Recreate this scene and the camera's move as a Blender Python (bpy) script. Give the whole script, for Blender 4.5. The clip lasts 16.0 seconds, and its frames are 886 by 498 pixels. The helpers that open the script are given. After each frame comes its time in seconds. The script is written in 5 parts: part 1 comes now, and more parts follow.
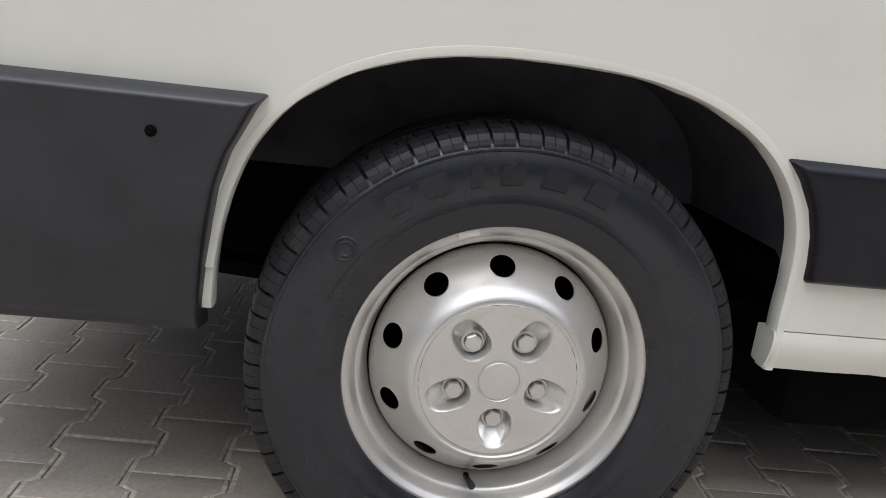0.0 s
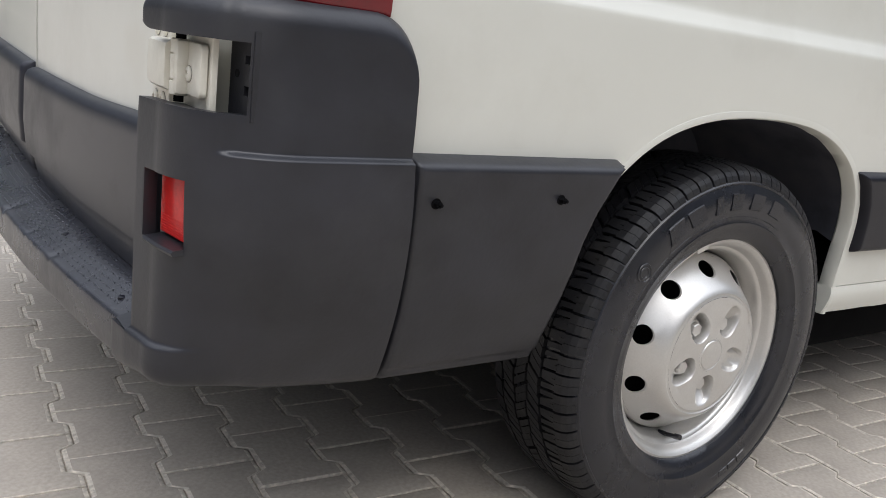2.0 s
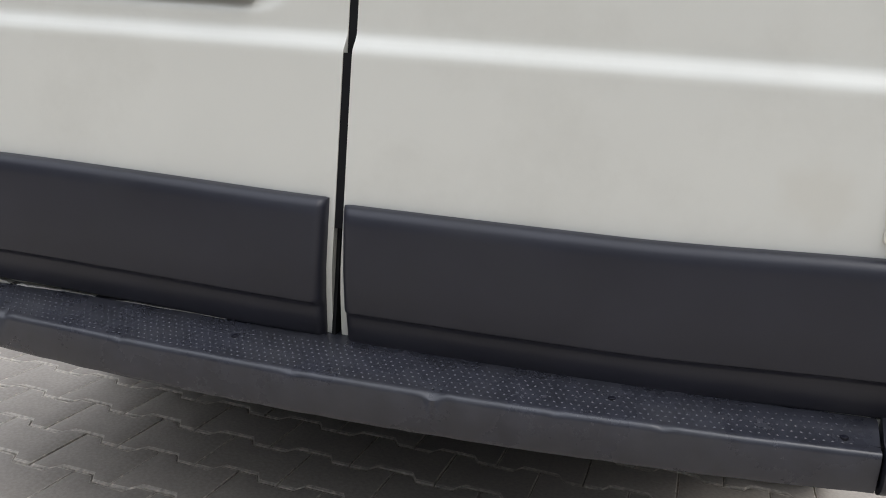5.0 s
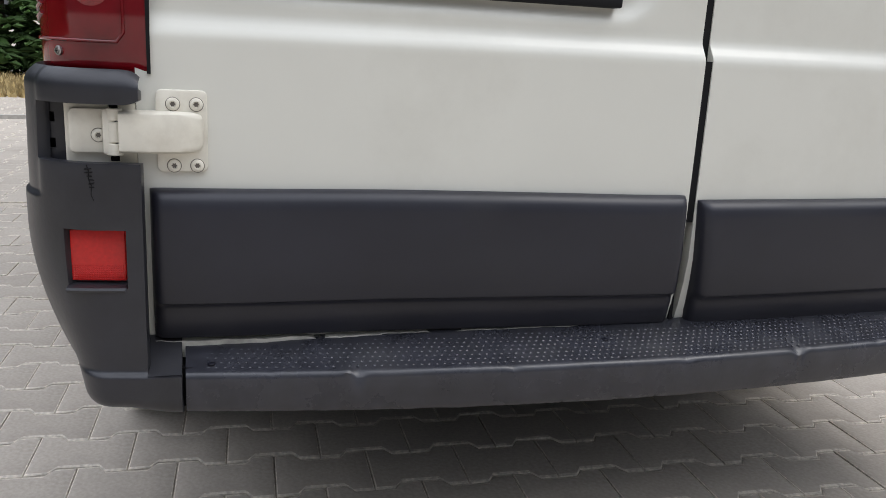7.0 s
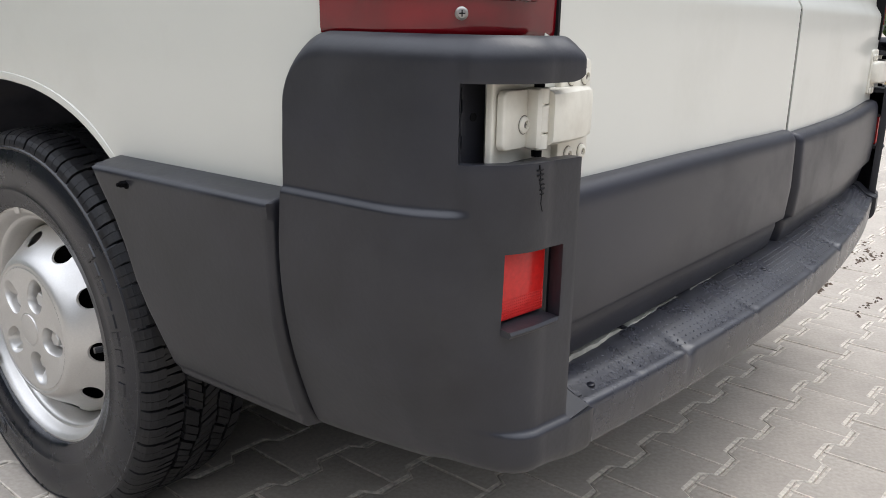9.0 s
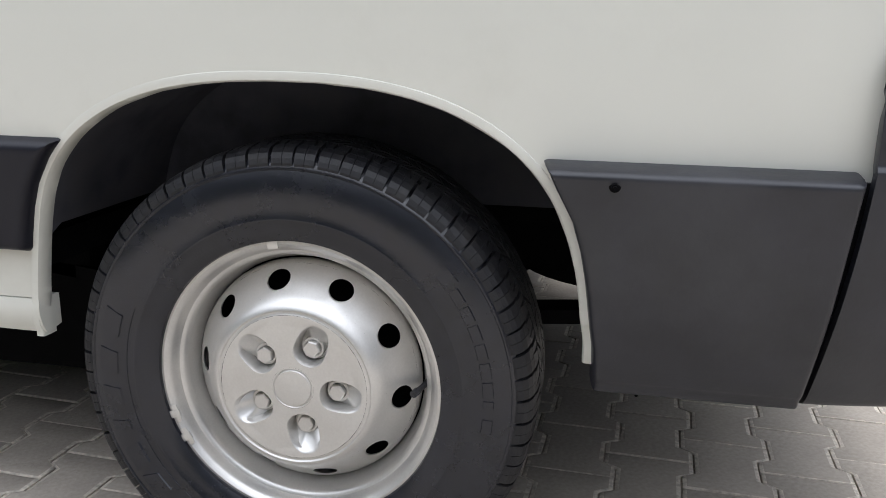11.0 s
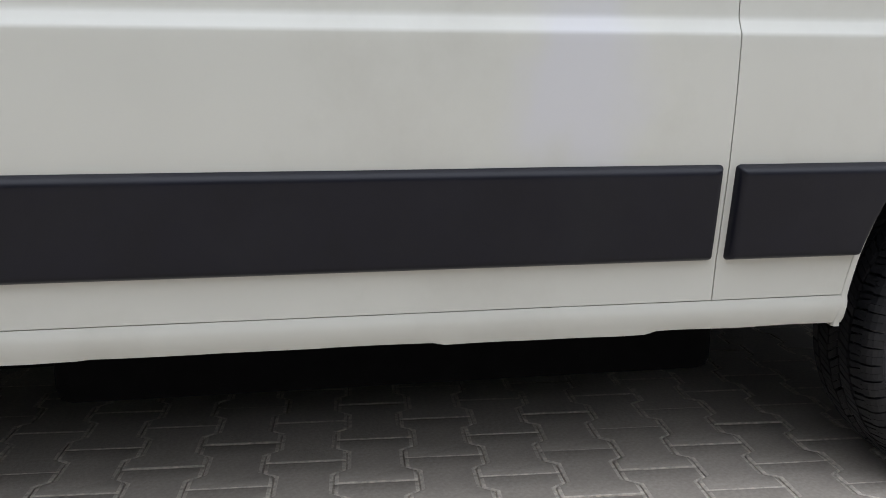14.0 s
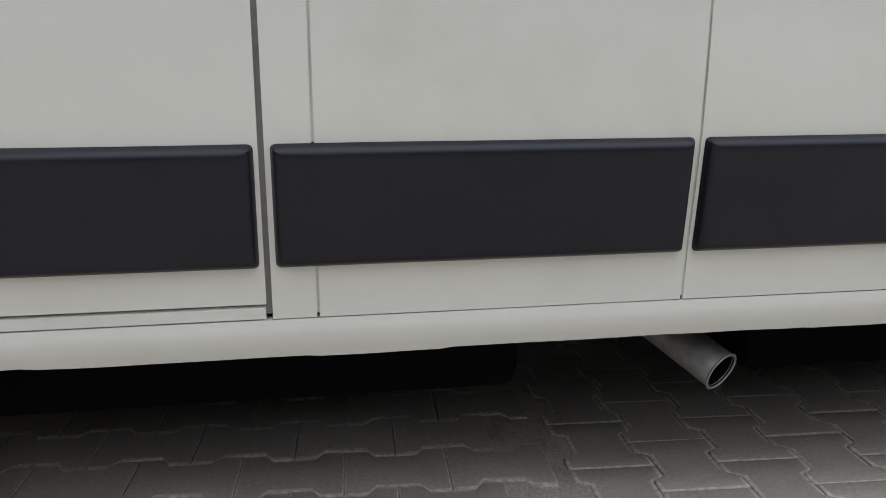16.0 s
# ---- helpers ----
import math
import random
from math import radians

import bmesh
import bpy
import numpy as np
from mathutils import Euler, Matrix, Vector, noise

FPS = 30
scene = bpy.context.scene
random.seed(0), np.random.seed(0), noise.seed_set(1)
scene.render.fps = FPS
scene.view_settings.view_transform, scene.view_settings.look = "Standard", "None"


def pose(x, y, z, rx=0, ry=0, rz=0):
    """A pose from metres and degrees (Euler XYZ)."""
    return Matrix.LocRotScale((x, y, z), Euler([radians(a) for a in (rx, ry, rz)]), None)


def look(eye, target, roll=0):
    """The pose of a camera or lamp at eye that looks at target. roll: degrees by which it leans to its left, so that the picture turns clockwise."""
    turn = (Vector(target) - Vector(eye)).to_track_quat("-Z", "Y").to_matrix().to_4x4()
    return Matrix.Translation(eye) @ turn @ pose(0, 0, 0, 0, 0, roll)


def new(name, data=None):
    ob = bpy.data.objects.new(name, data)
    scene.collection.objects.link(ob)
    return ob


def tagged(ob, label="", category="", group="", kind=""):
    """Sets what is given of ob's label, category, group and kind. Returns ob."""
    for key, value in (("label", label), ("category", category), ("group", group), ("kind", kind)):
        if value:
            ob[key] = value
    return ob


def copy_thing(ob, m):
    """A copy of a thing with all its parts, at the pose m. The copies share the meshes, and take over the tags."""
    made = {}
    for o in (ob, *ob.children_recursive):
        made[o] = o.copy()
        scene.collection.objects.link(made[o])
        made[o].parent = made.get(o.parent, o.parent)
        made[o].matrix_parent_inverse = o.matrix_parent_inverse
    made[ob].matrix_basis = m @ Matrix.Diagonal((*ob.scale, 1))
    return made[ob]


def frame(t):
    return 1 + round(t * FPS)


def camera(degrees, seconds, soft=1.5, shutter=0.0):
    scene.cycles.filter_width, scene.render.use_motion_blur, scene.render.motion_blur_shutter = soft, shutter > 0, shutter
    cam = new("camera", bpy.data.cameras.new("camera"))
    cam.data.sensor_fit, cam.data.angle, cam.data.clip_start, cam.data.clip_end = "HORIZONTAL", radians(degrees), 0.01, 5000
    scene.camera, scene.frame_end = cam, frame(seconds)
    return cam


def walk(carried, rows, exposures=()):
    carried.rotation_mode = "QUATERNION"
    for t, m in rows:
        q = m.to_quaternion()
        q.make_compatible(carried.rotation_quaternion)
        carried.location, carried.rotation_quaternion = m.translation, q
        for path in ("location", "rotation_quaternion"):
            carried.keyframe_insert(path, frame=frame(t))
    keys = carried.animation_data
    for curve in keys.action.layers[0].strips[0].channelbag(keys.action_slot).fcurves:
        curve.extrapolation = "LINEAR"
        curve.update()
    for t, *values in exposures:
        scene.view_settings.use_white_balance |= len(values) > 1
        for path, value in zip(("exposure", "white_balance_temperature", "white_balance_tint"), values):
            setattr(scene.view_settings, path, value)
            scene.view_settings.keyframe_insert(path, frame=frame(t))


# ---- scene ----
cam = camera(56.2, 16.0, soft=0.9)
PATH = [
    (0, (1.947, -0.238, 0.763), (0.031, 0.036, 0.256), 7.1),
    (0.5, (1.951, -0.432, 0.785), (0.133, 0.22, 0.266), 8.3),
    (1, (1.977, -0.74, 0.796), (0.239, 0.12, 0.308), 7.4),
    (1.5, (1.908, -0.997, 0.811), (0.21, -0.064, 0.314), 7.0),
    (2, (1.783, -1.227, 0.803), (0.213, -0.086, 0.317), 7.3),
    (2.5, (1.673, -1.438, 0.814), (0.321, -0.033, 0.367), 6.8),
    (3, (1.482, -1.596, 0.8), (0.281, -0.056, 0.367), 6.7),
    (3.5, (1.251, -1.741, 0.808), (0.195, -0.098, 0.377), 6.3),
    (4, (1.015, -1.906, 0.81), (0.242, -0.108, 0.399), 6.1),
    (4.5, (0.747, -2.022, 0.816), (0.101, -0.174, 0.407), 4.6),
    (4.7, (0.628, -2.057, 0.836), (0.049, -0.186, 0.43), 4.6),
    (6.8, (-0.649, -2.113, 0.892), (-0.196, -0.229, 0.394), 3.0),
    (7, (-0.757, -2.085, 0.885), (-0.187, -0.231, 0.398), 3.0),
    (7.5, (-1.026, -1.931, 0.87), (-0.206, -0.171, 0.39), 2.6),
    (8, (-1.261, -1.774, 0.881), (-0.111, -0.213, 0.393), 3.0),
    (8.5, (-1.455, -1.601, 0.868), (-0.01, -0.312, 0.371), 2.1),
    (8.7, (-1.509, -1.497, 0.837), (-0.002, -0.282, 0.337), 1.8),
    (9, (-1.567, -1.361, 0.84), (-0.028, -0.199, 0.311), 1.2),
    (9.5, (-1.7, -1.115, 0.829), (-0.085, -0.06, 0.314), 0.9),
    (9.7, (-1.748, -1.014, 0.826), (-0.089, -0.033, 0.306), 1.1),
    (11.8, (-2.044, -0.037, 0.791), (-0.107, 0.009, 0.293), 0.6),
    (12, (-2.072, 0.058, 0.798), (-0.137, 0.047, 0.293), 0.8),
    (12.5, (-2.168, 0.35, 0.82), (-0.239, 0.156, 0.331), 1.2),
    (13, (-2.211, 0.675, 0.808), (-0.283, 0.438, 0.334), 0.3),
    (13.5, (-2.231, 1.011, 0.826), (-0.302, 0.755, 0.364), 0.1),
    (14, (-2.228, 1.367, 0.818), (-0.303, 1.045, 0.384), 0.3),
    (14.5, (-2.167, 1.705, 0.835), (-0.253, 1.375, 0.358), 0.4),
    (15, (-2.086, 2.043, 0.869), (-0.186, 1.716, 0.336), 0.2),
    (15.5, (-2.076, 2.362, 0.799), (-0.154, 2.057, 0.338), -0.7),
    (16, (-2.028, 2.671, 0.770), (-0.107, 2.359, 0.312), 0.0),
]
walk(cam, [(t, look(eye, target, roll)) for t, eye, target, roll in PATH], [(0, 0.12), (1, 0.1), (2, 0.15), (3, 0.16), (4, 0.2), (4.5, 0.13), (7.1, 0.11), (7.5, 0.19), (8, 0.22), (9, 0.4), (9.5, 0.64), (9.7, 0.66), (11.8, 0.5), (13, 0.33), (16, 0.26)])

# ---- light: a bright, thinly clouded sky ----
SKY_STRENGTH, SUN_STRENGTH = 0.126, 0.6
SUN_ELEVATION, SUN_AZIMUTH = radians(58), radians(112)
world = bpy.data.worlds.new("sky")
scene.world = world
world.use_nodes = True
wn, wl = world.node_tree.nodes, world.node_tree.links
sky = wn.new("ShaderNodeTexSky")
sky.sky_type, sky.sun_disc = "NISHITA", False
sky.sun_elevation, sky.sun_rotation = SUN_ELEVATION, SUN_AZIMUTH
sky.dust_density, sky.air_density = 4.0, 1.0
cloud = wn.new("ShaderNodeMix")
cloud.data_type = "RGBA"
cloud.inputs[0].default_value = 0.85
# an overcast sky is several times as bright overhead as at the wooded horizon
where = wn.new("ShaderNodeTexCoord")
split = wn.new("ShaderNodeSeparateXYZ")
wl.new(where.outputs["Generated"], split.inputs[0])
height = wn.new("ShaderNodeMapRange")
height.inputs[1].default_value, height.inputs[3].default_value, height.inputs[4].default_value = 0.2, 0.06, 1.43
height.interpolation_type = "SMOOTHSTEP"
wl.new(split.outputs["Z"], height.inputs[0])
grey = wn.new("ShaderNodeVectorMath")
grey.operation = "SCALE"
grey.inputs[0].default_value = (13.0, 13.7, 15.2)
wl.new(height.outputs[0], grey.inputs["Scale"])
wl.new(grey.outputs[0], cloud.inputs[7])
wl.new(sky.outputs[0], cloud.inputs[6])
wl.new(cloud.outputs[2], wn["Background"].inputs[0])
wn["Background"].inputs[1].default_value = SKY_STRENGTH
sun = new("sun", bpy.data.lights.new("sun", "SUN"))
sun.data.energy, sun.data.angle, sun.data.color = SUN_STRENGTH, radians(30), (1, 0.97, 0.92)
sun.matrix_world = look((0, 0, 0), (-math.sin(SUN_AZIMUTH) * math.cos(SUN_ELEVATION), -math.cos(SUN_AZIMUTH) * math.cos(SUN_ELEVATION), -math.sin(SUN_ELEVATION)))


# ---- materials ----
def material(name, colour, rough=0.5, metal=0.0, spread=0.08, grain=60.0, bump=0.0, bump_scale=200.0, coat=0.0, dirt=None, dirt_scale=3.0, dirt_amount=0.3, random_amount=0.0, spec=0.5):
    m = bpy.data.materials.new(name)
    m.use_nodes = True
    n, l = m.node_tree.nodes, m.node_tree.links
    b = n["Principled BSDF"]
    b.inputs["Roughness"].default_value, b.inputs["Metallic"].default_value = rough, metal
    b.inputs["Specular IOR Level"].default_value = spec
    b.inputs["Coat Weight"].default_value, b.inputs["Coat Roughness"].default_value = coat, 0.08
    co = n.new("ShaderNodeTexCoord")
    fine = n.new("ShaderNodeTexNoise")
    fine.inputs["Scale"].default_value, fine.inputs["Detail"].default_value = grain, 5
    l.new(co.outputs["Object"], fine.inputs["Vector"])
    ramp = n.new("ShaderNodeMapRange")
    ramp.inputs[1].default_value, ramp.inputs[2].default_value = 0.3, 0.7
    ramp.inputs[3].default_value, ramp.inputs[4].default_value = 1 - spread, 1 + spread
    l.new(fine.outputs[0], ramp.inputs[0])
    tint = n.new("ShaderNodeVectorMath")
    tint.operation = "SCALE"
    tint.inputs[0].default_value = colour
    l.new(ramp.outputs[0], tint.inputs["Scale"])
    out = tint.outputs[0]
    if random_amount:
        info = n.new("ShaderNodeObjectInfo")
        geo = n.new("ShaderNodeNewGeometry")
        both = n.new("ShaderNodeMath")
        both.operation = "ADD"
        l.new(info.outputs["Random"], both.inputs[0])
        l.new(geo.outputs["Random Per Island"], both.inputs[1])
        wrap = n.new("ShaderNodeMath")
        wrap.operation = "FRACT"
        l.new(both.outputs[0], wrap.inputs[0])
        vary = n.new("ShaderNodeMapRange")
        vary.inputs[3].default_value, vary.inputs[4].default_value = 1 - random_amount, 1 + random_amount
        l.new(wrap.outputs[0], vary.inputs[0])
        t2 = n.new("ShaderNodeVectorMath")
        t2.operation = "SCALE"
        l.new(out, t2.inputs[0])
        l.new(vary.outputs[0], t2.inputs["Scale"])
        out = t2.outputs[0]
    if dirt:
        big = n.new("ShaderNodeTexNoise")
        big.inputs["Scale"].default_value, big.inputs["Detail"].default_value, big.inputs["Roughness"].default_value = dirt_scale, 8, 0.65
        l.new(co.outputs["Object"], big.inputs["Vector"])
        edge = n.new("ShaderNodeMapRange")
        edge.inputs[1].default_value, edge.inputs[2].default_value = 0.48, 0.72
        edge.inputs[4].default_value = dirt_amount
        l.new(big.outputs[0], edge.inputs[0])
        mix = n.new("ShaderNodeMix")
        mix.data_type = "RGBA"
        mix.inputs[7].default_value = (*dirt, 1)
        l.new(edge.outputs[0], mix.inputs[0])
        l.new(out, mix.inputs[6])
        out = mix.outputs[2]
        rr = n.new("ShaderNodeMapRange")
        rr.inputs[3].default_value, rr.inputs[4].default_value = rough, min(1, rough + 0.25 * dirt_amount / 0.3)
        l.new(edge.outputs[0], rr.inputs[0])
        l.new(rr.outputs[0], b.inputs["Roughness"])
    l.new(out, b.inputs["Base Color"])
    if bump:
        tex = n.new("ShaderNodeTexNoise")
        tex.inputs["Scale"].default_value, tex.inputs["Detail"].default_value = bump_scale, 4
        l.new(co.outputs["Object"], tex.inputs["Vector"])
        bp = n.new("ShaderNodeBump")
        bp.inputs["Strength"].default_value, bp.inputs["Distance"].default_value = bump, 0.002
        l.new(tex.outputs[0], bp.inputs["Height"])
        l.new(bp.outputs[0], b.inputs["Normal"])
    return m


PAINT = material("cream_paint", (0.665, 0.66, 0.60), 0.3, spread=0.015, grain=6, bump=0.04, bump_scale=9, coat=0.3, dirt=(0.43, 0.41, 0.35), dirt_scale=2.8, dirt_amount=0.26)
def touch_up(mat, centre, size, colour, strength):
    """A soft-edged patch of slightly different paint on one side panel."""
    n, l = mat.node_tree.nodes, mat.node_tree.links
    b = n["Principled BSDF"]
    was = b.inputs["Base Color"].links[0].from_socket
    co, scale, wob = n.new("ShaderNodeTexCoord"), n.new("ShaderNodeMapping"), n.new("ShaderNodeTexNoise")
    scale.vector_type = "TEXTURE"
    scale.inputs["Location"].default_value, scale.inputs["Scale"].default_value = centre, size
    l.new(co.outputs["Object"], scale.inputs["Vector"])
    wob.inputs["Scale"].default_value = 1.3
    l.new(scale.outputs[0], wob.inputs["Vector"])
    far, add, edge, mix = n.new("ShaderNodeVectorMath"), n.new("ShaderNodeMath"), n.new("ShaderNodeMapRange"), n.new("ShaderNodeMix")
    far.operation = "LENGTH"
    l.new(scale.outputs[0], far.inputs[0])
    add.inputs[1].default_value = 0.0
    l.new(far.outputs["Value"], add.inputs[0])
    l.new(wob.outputs[0], add.inputs[1])
    edge.inputs[1].default_value, edge.inputs[2].default_value, edge.inputs[3].default_value, edge.inputs[4].default_value = 0.85, 1.6, strength, 0.0
    edge.interpolation_type = "SMOOTHSTEP"
    l.new(add.outputs[0], edge.inputs[0])
    mix.data_type = "RGBA"
    mix.inputs[7].default_value = (*colour, 1)
    l.new(edge.outputs[0], mix.inputs[0])
    l.new(was, mix.inputs[6])
    l.new(mix.outputs[2], b.inputs["Base Color"])


touch_up(PAINT, (-0.945, 0.93, 0.79), (0.2, 0.13, 0.2), (0.665, 0.66, 0.68), 0.85)
touch_up(PAINT, (0.655, -0.94, 0.735), (0.06, 0.2, 0.06), (0.52, 0.48, 0.39), 0.22)
touch_up(PAINT, (0.55, -0.94, 0.89), (0.09, 0.2, 0.05), (0.56, 0.55, 0.5), 0.2)
PLASTIC = material("black_plastic", (0.0068, 0.007, 0.0128), 0.36, spec=0.3, spread=0.14, grain=14, bump=0.06, bump_scale=900, dirt=(0.022, 0.022, 0.025), dirt_scale=4, dirt_amount=0.35)
FADED = material("faded_black_plastic", (0.020, 0.0205, 0.026), 0.36, spec=0.5, spread=0.25, grain=12, bump=0.12, bump_scale=140, dirt=(0.052, 0.052, 0.053), dirt_scale=4.2, dirt_amount=0.42)
TRIM = material("door_trim_plastic", (0.0185, 0.019, 0.0265), 0.35, spec=0.4, spread=0.16, grain=7, bump=0.06, bump_scale=900, dirt=(0.028, 0.0275, 0.029), dirt_scale=3.0, dirt_amount=0.45)
RUBBER = material("tyre_rubber", (0.0098, 0.0106, 0.0155), 0.25, spec=0.58, spread=0.25, grain=40, bump=0.12, bump_scale=300, dirt=(0.02, 0.0195, 0.022), dirt_scale=7, dirt_amount=0.4)
TREAD = material("tread_rubber", (0.011, 0.011, 0.013), 0.5, spec=0.35, spread=0.25, grain=60, bump=0.25, bump_scale=300, dirt=(0.05, 0.045, 0.039), dirt_scale=24, dirt_amount=0.3)
SILVER = material("silver_paint", (0.64, 0.625, 0.60), 0.36, 0.7, spread=0.03, grain=300, bump=0.03, bump_scale=500, dirt=(0.42, 0.38, 0.33), dirt_scale=9, dirt_amount=0.2)
STEEL = material("bolt_steel", (0.42, 0.4, 0.38), 0.35, 0.8, spread=0.1, grain=120)
# blacker than real underbody paint: the deep shade below is in this colour
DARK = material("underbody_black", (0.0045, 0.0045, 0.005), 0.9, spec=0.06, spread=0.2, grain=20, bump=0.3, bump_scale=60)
# black rubber of the seals, also put into gaps and holes as shade
GAP = material("seal_rubber", (0.008, 0.008, 0.009), 0.75, spec=0.2)
LINER = material("arch_liner_black", (0.088, 0.09, 0.108), 0.8, spec=0.2, spread=0.3, grain=14, bump=0.3, bump_scale=40, dirt=(0.06, 0.053, 0.045), dirt_scale=7, dirt_amount=0.4)
STONE = material("paving_concrete", (0.405, 0.359, 0.307), 0.88, spread=0.12, grain=110, bump=0.3, bump_scale=170, dirt=(0.25, 0.217, 0.185), dirt_scale=1.7, dirt_amount=0.55, random_amount=0.05)
EDGE = material("sanded_edge", (0.58, 0.525, 0.45), 0.95, spread=0.3, grain=90, bump=0.5, bump_scale=300, dirt=(0.24, 0.205, 0.17), dirt_scale=18, dirt_amount=0.6)
JOINT = material("joint_sand", (0.46, 0.405, 0.34), 0.95, spread=0.25, grain=160, bump=0.6, bump_scale=400, dirt=(0.13, 0.11, 0.09), dirt_scale=9, dirt_amount=0.7)
WORN = material("weathered_paint", (0.44, 0.43, 0.385), 0.55, spread=0.12, grain=30, bump=0.2, bump_scale=80, dirt=(0.05, 0.045, 0.04), dirt_scale=22, dirt_amount=0.6)
STEP = material("step_plastic", (0.027, 0.028, 0.036), 0.27, spec=0.55, spread=0.22, grain=30, bump=0.12, bump_scale=120, dirt=(0.045, 0.044, 0.045), dirt_scale=9, dirt_amount=0.4)
RED = material("red_lens", (0.155, 0.003, 0.007), 0.08, spread=0.35, grain=12, coat=0.2)
REFLECTOR = material("red_reflector", (0.55, 0.014, 0.012), 0.25, spread=0.1, grain=200)
GLASS = material("dark_glass", (0.01, 0.012, 0.012), 0.05, spread=0.0)


LEAF_DARK = material("conifer_needles", (0.085, 0.16, 0.045), 0.7, spread=0.4, grain=3, random_amount=0.35)
LEAF = material("leaves", (0.085, 0.15, 0.04), 0.65, spread=0.4, grain=2, random_amount=0.4)
BARK = material("bark", (0.13, 0.1, 0.075), 0.9, spread=0.3, grain=12, bump=0.5, bump_scale=30)
DRYGRASS = material("dry_grass", (0.42, 0.32, 0.15), 0.85, spread=0.3, grain=4, random_amount=0.3)
KERB = material("kerb_concrete", (0.42, 0.4, 0.37), 0.9, spread=0.15, grain=40, bump=0.3, bump_scale=80)
CARPAINT = material("silver_car_paint", (0.5, 0.51, 0.53), 0.3, 0.5, spread=0.02, coat=0.4)
SEAL = material("grey_seal", (0.24, 0.23, 0.21), 0.6)
SOCKET = material("worn_socket", (0.13, 0.115, 0.1), 0.6, spread=0.2, grain=200)
RED2 = material("bright_red_lens", (0.2, 0.004, 0.007), 0.12, spread=0.2, grain=120, coat=0.5)
STUD = material("worn_stud", (0.042, 0.044, 0.053), 0.25, spread=0.3, grain=40)
PAINT2 = material("cream_hinge_paint", (0.72, 0.69, 0.6), 0.4, spread=0.04, grain=40, bump=0.1, bump_scale=120, dirt=(0.36, 0.3, 0.22), dirt_scale=22, dirt_amount=0.25)
PIPE = material("exhaust_metal", (0.3, 0.29, 0.29), 0.4, 0.7, spread=0.2, grain=50, dirt=(0.12, 0.1, 0.09), dirt_scale=14, dirt_amount=0.5)
SOIL = material("soil", (0.1, 0.07, 0.05), 0.95, spread=0.3, grain=120, random_amount=0.35)
# grey tint puts the dark reflection of trees into the mirror's colour
MIRROR = material("mirror_glass", (0.3, 0.32, 0.33), 0.02, 1.0, spread=0.0)


# ---- helpers for meshes ----
def mesh_object(name, bm, mat, parent=None, label="", smooth=40):
    bmesh.ops.recalc_face_normals(bm, faces=bm.faces[:])
    me = bpy.data.meshes.new(name)
    bm.to_mesh(me)
    bm.free()
    me.materials.append(mat)
    if smooth:
        me.shade_smooth()
        me.set_sharp_from_angle(angle=radians(smooth))
    ob = new(name, me)
    ob.parent = parent
    if label:
        tagged(ob, label)
    return ob


def smoothstep(a, b, v):
    t = min(1.0, max(0.0, (v - a) / (b - a)))
    return t * t * (3 - 2 * t)


def part(name, bm, mat, parent, label="", smooth=40):
    return mesh_object(name, bm, mat, parent, label, smooth)


def add_box(bm, x0, x1, y0, y1, z0, z1, bevel=0.0, segments=2, m=None):
    b = bmesh.new()
    bmesh.ops.create_cube(b, size=1)
    for v in b.verts:
        v.co = ((x0 + x1) / 2 + v.co.x * (x1 - x0), (y0 + y1) / 2 + v.co.y * (y1 - y0), (z0 + z1) / 2 + v.co.z * (z1 - z0))
    if bevel:
        bmesh.ops.bevel(b, geom=b.edges[:], offset=bevel, segments=segments, affect="EDGES", profile=0.5)
    return absorb(bm, b, m)


def absorb(bm, b, m=None):
    if m is not None:
        bmesh.ops.transform(b, matrix=m, verts=b.verts[:])
    made = {v: bm.verts.new(v.co) for v in b.verts}
    for f in b.faces:
        bm.faces.new([made[v] for v in f.verts])
    b.free()
    return bm


def add_tube(bm, points, radius, sides=16, caps=True):
    rings = []
    pts = [Vector(p) for p in points]
    for i, p in enumerate(pts):
        d = (pts[min(i + 1, len(pts) - 1)] - pts[max(i - 1, 0)]).normalized()
        a = d.orthogonal().normalized() if i == 0 else (a - d * a.dot(d)).normalized()
        c = d.cross(a)
        r = radius[i] if isinstance(radius, (list, tuple)) else radius
        rings.append([bm.verts.new(p + r * (math.cos(k * math.tau / sides) * a + math.sin(k * math.tau / sides) * c)) for k in range(sides)])
    for r0, r1 in zip(rings, rings[1:]):
        for k in range(sides):
            bm.faces.new((r0[k], r0[(k + 1) % sides], r1[(k + 1) % sides], r1[k]))
    if caps:
        bm.faces.new(rings[0])
        bm.faces.new(rings[-1])
    return bm


def add_lathe(bm, profile, segments=64, closed=False):
    """profile: (radius, x); turns round the x axis."""
    rings = []
    for r, x in profile:
        rings.append([bm.verts.new((x, r * math.sin(k * math.tau / segments), r * math.cos(k * math.tau / segments))) for k in range(segments)])
    pairs = list(zip(rings, rings[1:])) + ([(rings[-1], rings[0])] if closed else [])
    for r0, r1 in pairs:
        for k in range(segments):
            bm.faces.new((r0[k], r0[(k + 1) % segments], r1[(k + 1) % segments], r1[k]))
    return bm


def add_loft(bm, sections, close_ends=True):
    rings = [[bm.verts.new(p) for p in s] for s in sections]
    n = len(rings[0])
    for r0, r1 in zip(rings, rings[1:]):
        for k in range(n):
            bm.faces.new((r0[k], r0[(k + 1) % n], r1[(k + 1) % n], r1[k]))
    if close_ends:
        bm.faces.new(rings[0])
        bm.faces.new(rings[-1])
    return bm


